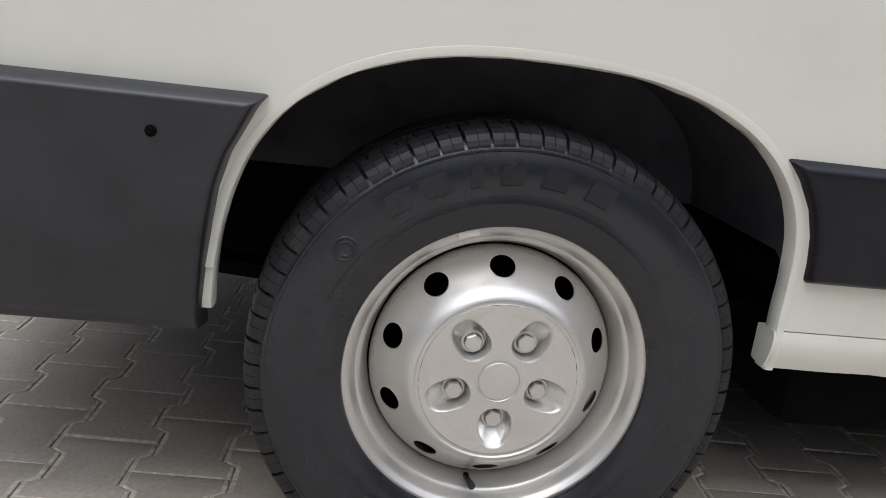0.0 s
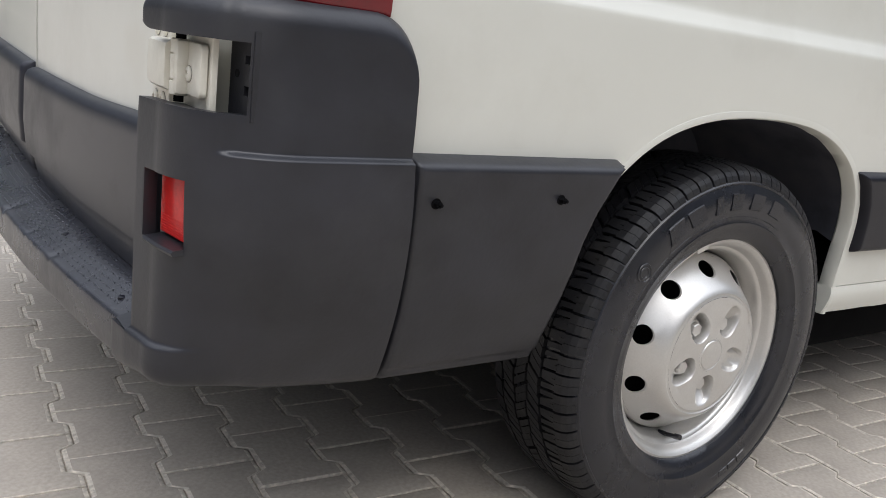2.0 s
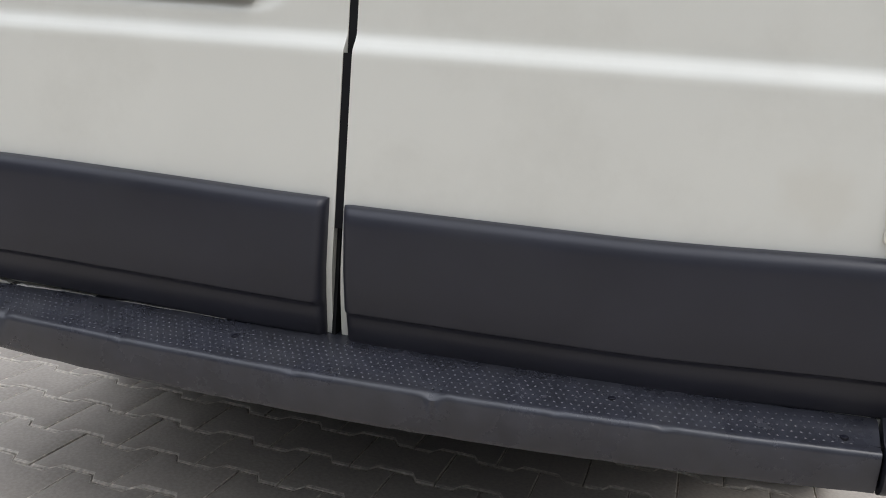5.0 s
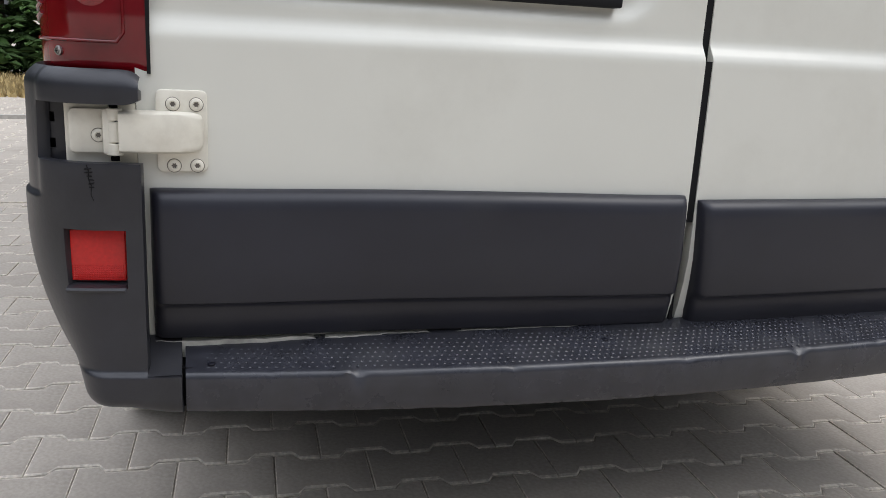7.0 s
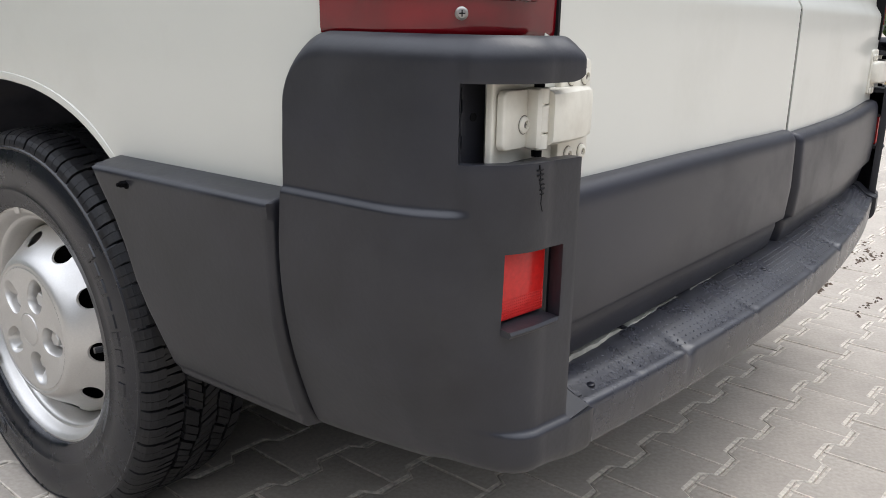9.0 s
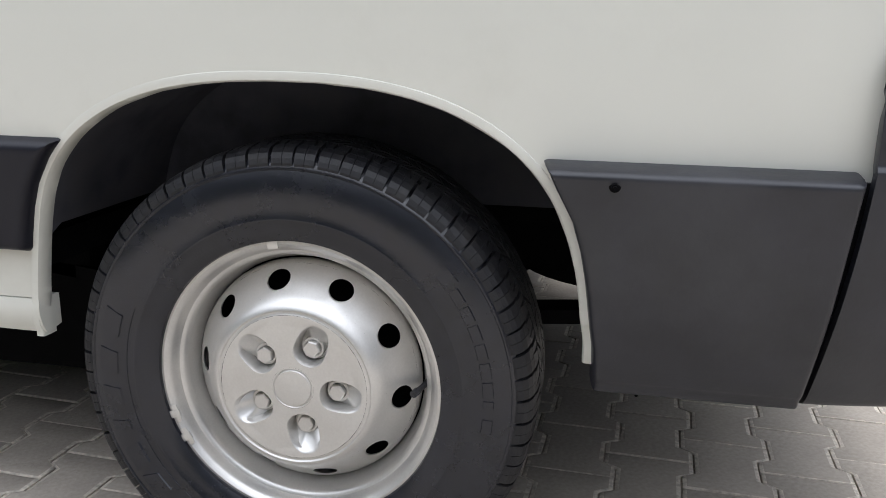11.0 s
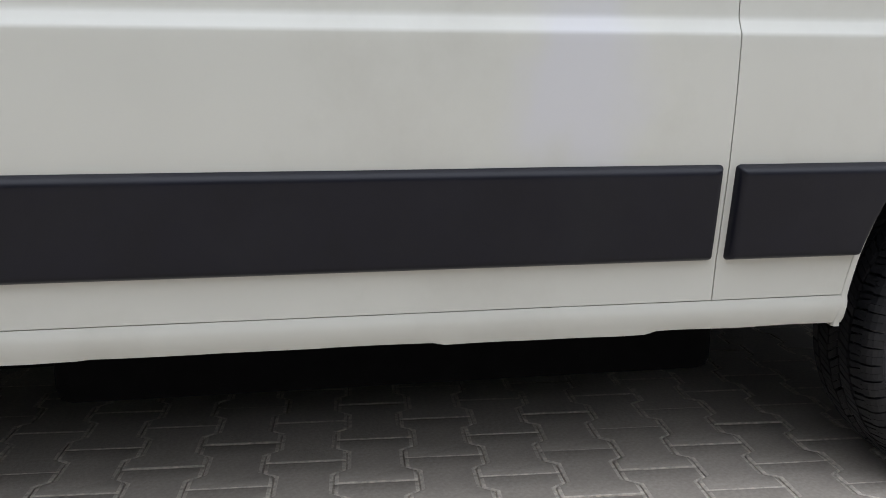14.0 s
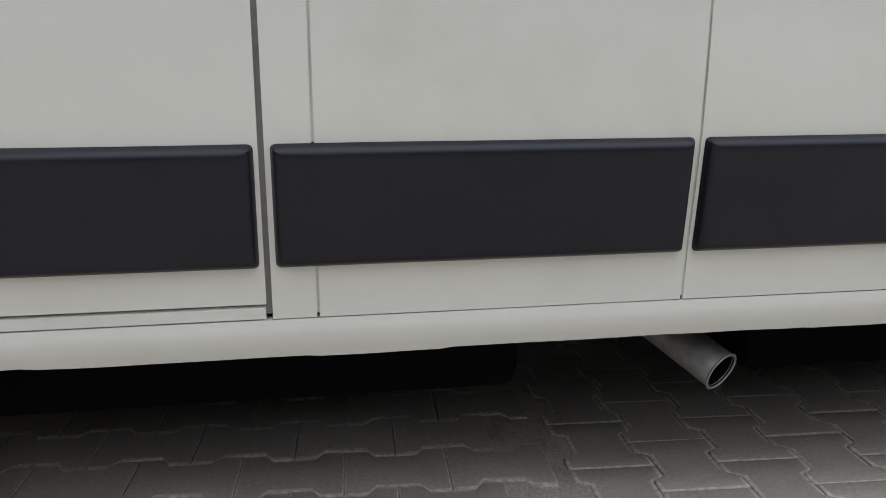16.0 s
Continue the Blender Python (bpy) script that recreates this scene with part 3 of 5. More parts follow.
def trim_plate(name, sign, rear_edge, front_edge, low, high, lift, roll, label=""):
    """A moulded strip between two upright edges y(z); its face follows the body and its rim rolls back to the panel."""
    bm = bmesh.new()
    height = high - low
    cols = []
    corner = 0.009
    length = front_edge((low + high) / 2) - rear_edge((low + high) / 2)
    for u in edge_steps(length):
        col = []
        for v in edge_steps(height):
            z = low + v * height
            y0, y1 = rear_edge(z), front_edge(z)
            y = y0 + u * (y1 - y0)
            dy, dz = min(y - y0, y1 - y), min(z - low, high - z)
            sy, sz = (1 if u < 0.5 else -1), (1 if v < 0.5 else -1)
            if dy < corner and dz < corner:
                a, b = corner - dy, corner - dz
                big, size = max(a, b), math.hypot(a, b)
                if size > 1e-9:
                    k = big / size
                    y, z = y + sy * (a - a * k), z + sz * (b - b * k)
                    dy, dz = corner - a * k, corner - b * k
                d = corner - math.hypot(corner - dy, corner - dz)
            else:
                d = min(dy, dz)
            top = roll * (1.5 if v > 0.5 and dz < dy else 1.0)
            f = min(1.0, d / top)
            o = -0.004 + (lift + 0.004) * (1 - (1 - f) ** 2.4)
            if low < 0.4 and z < 0.5:  # the deep panel curls in towards its lower edge
                o -= 0.036 * ((0.5 - z) / 0.14) ** 1.3
            o += 0.0007 * noise.noise((y * 5, z * 7, sign * 2.0))
            col.append(bm.verts.new((sign * (side_x(max(z, 0.36)) + o), y, z)))
        cols.append(col)
    for c0, c1 in zip(cols, cols[1:]):
        for k in range(len(c0) - 1):
            bm.faces.new((c0[k], c0[k + 1], c1[k + 1], c1[k]))
    bmesh.ops.remove_doubles(bm, verts=bm.verts[:], dist=1e-6)
    return part(name, bm, FADED if name == "quarter_trim" else PLASTIC, van, label, 60)


def seam_y(z):
    """The joint between bumper corner and quarter trim, running forward towards its foot."""
    return -0.694 + 0.024 * max(0.0, 0.66 - z) / 0.3


def arch_edge(side, gap, body):
    """y of the wheel arch's edge at a height, some way outside the opening."""
    def edge(z):
        close = gap if side > 0 else 0.008 + (gap - 0.008) * smoothstep(0.46, 0.62, z) + 0.015 * smoothstep(0.615, 0.667, z)
        return ARCH_C + side * (arch_reach(side, z, body) + close)
    return edge


ST, SB = 0.659, 0.4875
at_y = lambda y: (lambda z: y)
for sign in (1, -1):
    # black strip set behind the seam, standing in for the shade in it
    bm = bmesh.new()
    add_loft(bm, [[(sign * (x - 0.02), seam_y(z) - 0.018, z), (sign * x, seam_y(z) - 0.018, z), (sign * x, seam_y(z) + 0.014, z), (sign * (x - 0.02), seam_y(z) + 0.014, z)] for z, x in ((0.352, 0.882), (0.39, 0.906), (0.43, 0.924), (0.48, 0.936), (0.56, 0.945), (0.645, 0.95))])
    part("trim_seam", bm, GAP, van)
    trim_plate("quarter_trim", sign, seam_y, arch_edge(-1, 0.02 if sign > 0 else 0.014, sign), 0.341, 0.667 if sign > 0 else 0.657, 0.033 if sign > 0 else 0.049, 0.012 if sign > 0 else 0.009, "black plastic quarter trim panel")
    first = 0.6555 if sign < 0 else 0.645
    trim_plate("side_trim", sign, arch_edge(1, 0.019 if sign > 0 else 0.007, sign), at_y(first), SB, ST, 0.0165 if sign > 0 else 0.021, 0.013, "black plastic side rubbing strip")
    runs = ((0.6765, 2.1246), (2.138, 2.7206), (2.74, 3.28)) if sign < 0 else ((0.679, 1.79), (1.812, 2.72), (2.74, 3.28))
    for y0, y1 in runs:
        trim_plate("side_trim", sign, at_y(y0), at_y(y1), SB, ST, 0.0165, 0.013, "black plastic side rubbing strip")


def hex_bolt(parent, place, normal, radius=0.0075, mat=None, name="trim_bolt"):
    bm = bmesh.new()
    add_lathe(bm, [(0.0, 0.001), (radius * 1.45, 0.001), (radius * 1.45, 0.003), (radius, 0.0032), (0.0, 0.0033)], 16)
    hexa = bmesh.new()
    add_tube(hexa, [(0.003, 0, 0), (0.0105, 0, 0)], [radius, radius * 0.95], 6)
    absorb(bm, hexa)
    add_lathe(bm, [(radius * 0.55, 0.0105), (radius * 0.5, 0.015), (0.0, 0.0152)], 10)
    ob = part(name, bm, mat or DARK, parent, "", 30)
    ob.matrix_basis = Matrix.Translation(place) @ Vector((1, 0, 0)).rotation_difference(Vector(normal)).to_matrix().to_4x4()
    return ob


for place, nx in (((0.9665, -0.654, 0.609), 1), ((0.967, -0.449, 0.613), 1), ((-0.984, -0.418, 0.634), -1)):
    hex_bolt(van, place, (nx, 0, 0), 0.0048)
hex_bolt(van, (-0.888, -0.466, 0.349), (0, 0, -1), 0.0045)


# ---- bumper corners ----
def bumper_plan(n_arc=28, n_rear=8):
    """Plan line of the bumper corner with, for each point, how far it lies round the corner (0 side, 1 rear)."""
    pts = [(0.98, -0.698 - d, 0.0) for d in (0, 0.001, 0.003, 0.006, 0.01, 0.015, 0.021, 0.028, 0.036, 0.045, 0.056, 0.07, 0.09, 0.11, 0.132)]
    pts += [(0.865 + 0.115 * math.cos(a), -0.83 - 0.134 * math.sin(a), a / (math.pi / 2)) for a in spread(0, math.pi / 2, n_arc)[1:]]
    pts += [(x, -0.964 - 0.008 * (0.865 - x) / 0.042, 1.0) for x in spread(0.865, 0.823, n_rear)[1:]]
    pts += [(x, -0.972 - 0.004 * (0.823 - x) / 0.044, 1.0) for x in spread(0.823, 0.779, 6)[1:]]
    return pts


LEDGE_Z = 0.426


def bumper_corner(sign):
    plan = bumper_plan()
    drop = 0.0105 if sign > 0 else 0.0  # the recess of this corner sits a little lower
    zs = sorted([0.375, 0.3755, 0.377, 0.38, 0.384, 0.389, 0.396] + spread(0.404, 0.42, 4) + spread(0.4225, 0.436, 6) + spread(0.445, 0.54, 8) + spread(0.547, 0.625, 8) + spread(0.632, 0.655, 4) + spread(0.659, 0.6715, 7) + spread(0.676, 0.705, 5) + spread(0.712, 0.786, 8) + spread(0.792, 0.829, 9))
    bm = bmesh.new()
    grid = []
    n = len(plan)
    for i, (x, y, s) in enumerate(plan):
        a, b = plan[max(i - 1, 0)], plan[min(i + 1, n - 1)]
        d = Vector((b[0] - a[0], b[1] - a[1])).normalized()
        out = Vector((-d.y, d.x))
        if out.dot(Vector((x - 0.75, y + 0.8))) < 0:
            out = -out
        side = 1 - smoothstep(0.41, 0.5, s)
        bottom = 0.343 + 0.015 * smoothstep(-0.7, -0.9, y) + 0.016 * smoothstep(0.3, 0.75, s) - 0.01 * smoothstep(0.86, 0.777, x) * (s == 1.0)
        col = []
        for z in zs:
            o = -(0.0085 if sign > 0 else 0.005) * side * smoothstep(0.6605, 0.669, z) - 0.002 * smoothstep(0.66, 0.8, z)
            zz = z if z > 0.43 else bottom + (z - 0.375) * (0.43 - bottom) / 0.055
            low = max(0.0, (0.62 - zz) / 0.25)
            tuck = 0.066 + 0.006 * min(1.0, (-0.7 - y) / 0.13) if s == 0.0 else 0.072 * (1 - smoothstep(0.3, 1.0, s))
            o -= tuck * low**1.8
            # the ledge stands out a little, its upper edge running out round the corner
            o += 0.008 * smoothstep(0.5, 0.92, s) * smoothstep(LEDGE_Z + 0.004, LEDGE_Z - 0.003, zz)
            under = max(0.0, 1 - (zz - bottom) / 0.022)
            o -= 0.022 * (1 - math.sqrt(max(0.0, 1 - under * under)))
            edge = max(0.0, (z - 0.8045) / 0.0245)
            o -= 0.016 * edge**2.2
            o += 0.0006 * noise.noise((x * 9 + sign * 5, y * 9, z * 9))
            if -0.758 < y and z > 0.70:  # rounded upper front corner
                gone = 0.758 + y
                zz = z - (0.06 - math.sqrt(max(0.0, 0.0036 - gone * gone))) * smoothstep(0.70, 0.83, z)
            if x < 0.85 and z > 0.78:  # rounded end of the upper arm
                f = min(1.0, (0.85 - x) / 0.027)
                zz = 0.805 + (z - 0.805) * (1 - 0.35 * f**3)
            zz -= drop * smoothstep(0.64, 0.70, z) * (1 - 0.45 * smoothstep(0.786, 0.829, z))
            ahead = (seam_y(zz) + 0.694) * max(0.0, 1 - (-0.698 - y) / 0.13)
            col.append(bm.verts.new((sign * (x + out.x * o), y + out.y * o + ahead, zz)))
        grid.append(col)
    for i in range(n - 1):
        for k in range(len(zs) - 1):
            zc = (zs[k] + zs[k + 1]) / 2
            xc = (plan[i][0] + plan[i + 1][0]) / 2
            rear = plan[i][2] > (0.345 if sign > 0 else 0.425)
            if rear and 0.712 < zc < 0.786:
                continue
            if rear and 0.842 < xc < 0.921 and 0.547 < zc < 0.625:
                continue
            if xc < 0.823 and zc > LEDGE_Z - 0.002:
                continue
            bm.faces.new((grid[i][k], grid[i][k + 1], grid[i + 1][k + 1], grid[i + 1][k]))
    for v in [v for v in bm.verts if not v.link_faces]:
        bm.verts.remove(v)
    bmesh.ops.recalc_face_normals(bm, faces=bm.faces[:])
    if bm.faces[0].normal.x * sign < 0:
        bmesh.ops.reverse_faces(bm, faces=bm.faces[:])
    me = bpy.data.meshes.new("bumper_corner")
    bm.to_mesh(me)
    bm.free()
    me.materials.append(FADED)
    me.shade_smooth()
    ob = new("bumper_corner", me)
    ob.parent = van
    tagged(ob, "black plastic bumper corner, scuffed")
    solid = ob.modifiers.new("thick", "SOLIDIFY")
    solid.thickness, solid.offset, solid.use_even_offset = 0.016, -1, False
    bev = ob.modifiers.new("round", "BEVEL")
    bev.width, bev.segments, bev.limit_method, bev.angle_limit = 0.0045, 3, "ANGLE", radians(50)
    # flat top of the low ledge beside the step
    bm = bmesh.new()
    add_loft(bm, [[(sign * x, -0.9, LEDGE_Z + 0.034), (sign * x, -0.932, LEDGE_Z + (0.028 if sign > 0 else 0.02)), (sign * x, -0.957, LEDGE_Z + 0.006), (sign * x, -0.978, LEDGE_Z - 0.001), (sign * x, -0.976, LEDGE_Z - 0.012), (sign * x, -0.9, LEDGE_Z - 0.012)] for x in spread(0.779, 0.824, 5)])
    part("ledge", bm, FADED, ob)
    # shelf and roof of the hinge recess
    for name, z0, z1, deep in (("recess_shelf", 0.697 - drop, 0.7075 - drop, 0.046), ("recess_roof", 0.7895 - drop, 0.80 - drop, 0.05)):
        bm = bmesh.new()
        secs = []
        for x, y, s in [p for p in plan if p[2] > (0.37 if sign > 0 else 0.45) and p[0] > 0.826]:
            out = Vector((x - 0.84, y + 0.81))
            out = Vector((0, -1)) if s == 1.0 else out.normalized()
            p0, p1 = Vector((x, y)) - out * (0.012 + 0.008 * (1 - smoothstep(0.45, 0.8, s))), Vector((x, y)) - out * deep
            secs.append([(sign * p0.x, p0.y, z0), (sign * p0.x, p0.y, z1), (sign * p1.x, p1.y, z1), (sign * p1.x, p1.y, z0)])
        add_loft(bm, secs)
        part(name, bm, FADED, ob)
    # reflector deep in its pocket
    tilt = Matrix.Translation((sign * 0.881, -0.9425, 0.587)) @ Matrix.Rotation(sign * radians(8.5), 4, "Z")
    bm = bmesh.new()
    add_box(bm, -0.05, 0.05, 0.006, 0.01, -0.05, 0.05, 0, 1, tilt)
    part("reflector_pocket", bm, FADED, ob)
    bm = bmesh.new()
    add_box(bm, -0.0345, 0.0345, -0.002, 0.008, -0.0345, 0.0345, 0.0015, 2, tilt)
    refl = part("reflector", bm, REFLECTOR, ob, "red square reflector")
    bm = bmesh.new()
    for r in range(7):
        for c in range(22):
            px, pz = -0.0315 + c * 0.003, -0.0315 + r * 0.003
            vs = [bm.verts.new(tilt @ Vector(p)) for p in ((px - 0.0013, -0.0021, pz), (px, -0.0021, pz - 0.0013), (px + 0.0013, -0.0021, pz), (px, -0.0021, pz + 0.0013), (px, -0.0027, pz))]
            for k in range(4):
                bm.faces.new((vs[k], vs[(k + 1) % 4], vs[4]))
    tagged(part("prism_grid", bm, REFLECTOR, refl, "", 0), kind="stuff")
    bm = bmesh.new()
    lip = [(-0.0235, -0.0425), (-0.0215, -0.0395), (0.006, -0.0375), (0.006, -0.046), (-0.0215, -0.046)]
    add_loft(bm, [[tilt @ Vector((x, y + abs(x) * 0.05, z)) for y, z in lip] for x in spread(-0.037, 0.037, 6)])
    part("pocket_lip", bm, FADED, ob)
    # plate with two square slots at the back of the hinge recess
    bm = bmesh.new()
    back = Matrix.Translation((0.934, -0.893, 0.741) if sign > 0 else (-0.927, -0.897, 0.7515)) @ Matrix.Rotation(sign * radians(5), 4, "Z")
    zb = [-0.046, -0.0205, -0.0105, 0.012, 0.021, 0.046] if sign > 0 else [-0.046, -0.0285, -0.0155, 0.0055, 0.0185, 0.046]
    xb = [-0.03, 0.004, 0.0175, 0.024] if sign > 0 else [-0.022, -0.015, -0.003, 0.03]
    hole = 1
    for k in range(5):
        for j in range(3):
            if k in (1, 3) and j == hole:
                continue
            add_box(bm, xb[j], xb[j + 1], -0.003, 0.003, zb[k], zb[k + 1], 0, 1, back)
    bmesh.ops.remove_doubles(bm, verts=bm.verts[:], dist=1e-5)
    plate = part("slotted_plate", bm, FADED, ob)
    # black sheet behind the two slots, put there as their shade
    bm = bmesh.new()
    add_box(bm, xb[0], xb[-1], 0.012, 0.016, -0.046, 0.046, 0, 1, back)
    part("backing", bm, GAP, plate)
    # black stub drawn as the dark of a small round hole
    bm = bmesh.new()
    pin = bmesh.new()
    add_tube(pin, [(-sign * 0.012, -0.0045, 0.001), (-sign * 0.012, 0.002, 0.001)], 0.0042, 12)
    absorb(bm, pin, back)
    part("screw_hole", bm, GAP, plate)
    if sign < 0:
        # a crack under the recess, sewn with black thread
        bm = bmesh.new()
        add_tube(bm, [(-0.888, -0.9615, 0.710), (-0.8855, -0.9615, 0.702), (-0.8862, -0.9615, 0.692), (-0.883, -0.9622, 0.684), (-0.8838, -0.962, 0.672), (-0.881, -0.9625, 0.664)], 0.0008, 6)
        part("crack", bm, GAP, ob)
        torn = random.Random(21)
        for k in range(6):
            z, x = 0.705 - k * 0.0047, -0.8862 + 0.0006 * k + torn.uniform(-0.0008, 0.0008)
            left, right, tilt = torn.uniform(0.002, 0.0045), torn.uniform(0.003, 0.0055), torn.uniform(-0.0012, 0.002)
            bm = bmesh.new()
            add_tube(bm, [(x - left, -0.9607, z - tilt), (x - left * 0.5, -0.9625, z), (x + right * 0.5, -0.9632, z + 0.0004), (x + right, -0.9622, z + tilt)], 0.0009, 6)
            part("stitch", bm, GAP, ob)
    return ob


for sign in (1, -1):
    bumper_corner(sign)


# ---- rear step with studs ----
def step_front(x):
    return -1.032 + 0.056 * (abs(x) / 0.775) ** 2


def step_rise(x):
    """How far the step's rear edge stands above its front edge."""
    return 0.0265 - 0.002 * smoothstep(0.0, 0.3, x) - 0.008 * smoothstep(-0.4, -0.77, x)


def step_top(x, y):
    """Height of the step's upper side."""
    off, deep = y - step_front(x), rear_y(x) - 0.002 - step_front(x)
    return 0.4235 + 0.0025 * (abs(x) / 0.775) + step_rise(x) * max(0.0, off - 0.012) / (deep - 0.012)


bm = bmesh.new()
secs = []
for x in spread(-0.7745, 0.7745, 220):
    y = step_front(x)
    w = 0.0009 * noise.noise((x * 9, 3.0, 0.0)) + 0.0006 * noise.noise((x * 45, 1.0, 0.0))
    for dx, depth, wide in ((-0.539, 0.005, 0.008), (-0.556, -0.002, 0.006), (0.19, 0.005, 0.012), (0.212, -0.002, 0.006), (-0.02, 0.002, 0.01), (0.5, 0.0025, 0.008), (-0.31, 0.0025, 0.006), (0.36, 0.002, 0.007), (-0.66, 0.0015, 0.005)):
        w -= depth * math.exp(-(((x - dx) / wide) ** 2))
    top = 0.4235 + 0.0025 * (abs(x) / 0.775)
    b = 0.358 + 0.008 * (abs(x) / 0.775) ** 2 + 0.0012 * noise.noise((x * 22, 5.0, 0.0))
    secs.append([(x, -0.9, top + step_rise(x) + 0.002), (x, rear_y(x) - 0.002, top + step_rise(x)), (x, y + 0.035, step_top(x, y + 0.035)), (x, y + 0.012, top + w * 0.6), (x, y + 0.005 - w * 0.3, top - 0.0008 + w), (x, y + 0.0012 - w * 0.5, top - 0.0045 + w), (x, y, top - 0.011), (x, y + 0.002, b + 0.01), (x, y + 0.008, b), (x, y + 0.03, b + 0.002), (x, y + 0.04, 0.40), (x, -0.9, 0.40)])
add_loft(bm, secs)
step = part("bumper_step", bm, STEP, van, "black step plate with worn studs and dents")
bm = bmesh.new()
for row in range(15):
    y_off = 0.016 + row * 0.0082
    k = 0
    x = -0.745 + (row % 2) * 0.0065
    while x < 0.748:
        y = step_front(x) + y_off
        if y < rear_y(x) - 0.006:
            h = step_top(x, y)
            ang = 0.6 if (row + k) % 2 else -0.6
            c, s_ = math.cos(ang), math.sin(ang)
            base = [(-0.0033, 0), (0, -0.002), (0.0033, 0), (0, 0.002)]
            vs = [bm.verts.new((x + c * u - s_ * v, y + s_ * u + c * v, h - 0.0003)) for u, v in base] + [bm.verts.new((x, y, h + 0.001))]
            for j in range(4):
                bm.faces.new((vs[j], vs[(j + 1) % 4], vs[4]))
        x += 0.0115
        k += 1
tagged(part("stud", bm, STUD, step, "worn raised studs", 0), kind="stuff")
for x in (0.73, 0.43, -0.14, -0.74):
    bm = bmesh.new()
    add_lathe(bm, [(0.0, 0.0016), (0.0025, 0.0015), (0.0048, 0.001), (0.006, 0.0002), (0.006, -0.003)], 16)
    stud_bolt = part("step_bolt", bm, PLASTIC, step, "low black dome-head bolt")
    stud_bolt.matrix_basis = Matrix.Translation((x, rear_y(x) - 0.03, step_top(x, rear_y(x) - 0.03))) @ Matrix.Rotation(radians(-90), 4, "Y")


# near-black block added behind each end joint so the gap reads dark
for sign in (1, -1):
    bm = bmesh.new()
    add_box(bm, *sorted((sign * 0.766, sign * 0.789)), -0.962, -0.9, 0.372, 0.428)
    part("end_bracket", bm, DARK, step, "near-black block added behind the joint for its shade")

# ---- door hinges ----
def rounded_plate(bm, x0, x1, z0, z1, y_face, y_back, radius, soft=0.0015):
    """A flat plate facing the rear, with rounded corners and a softened front edge."""
    ring = []
    for cx, cz, a0 in ((x1 - radius, z1 - radius, 0), (x0 + radius, z1 - radius, 90), (x0 + radius, z0 + radius, 180), (x1 - radius, z0 + radius, 270)):
        ring += [(cx, cz, math.cos(radians(a0 + 15 * k)), math.sin(radians(a0 + 15 * k))) for k in range(7)]
    levels = [[bm.verts.new((cx + (radius - d) * c, y, cz + (radius - d) * s_)) for cx, cz, c, s_ in ring] for d, y in ((0.0, y_back), (0.0, y_face + soft), (soft * 0.35, y_face + soft * 0.3), (soft, y_face))]
    n = len(ring)
    for r0, r1 in zip(levels, levels[1:]):
        for k in range(n):
            bm.faces.new((r0[k], r0[(k + 1) % n], r1[(k + 1) % n], r1[k]))
    bm.faces.new(levels[0])
    bm.faces.new(levels[-1])
    return bm


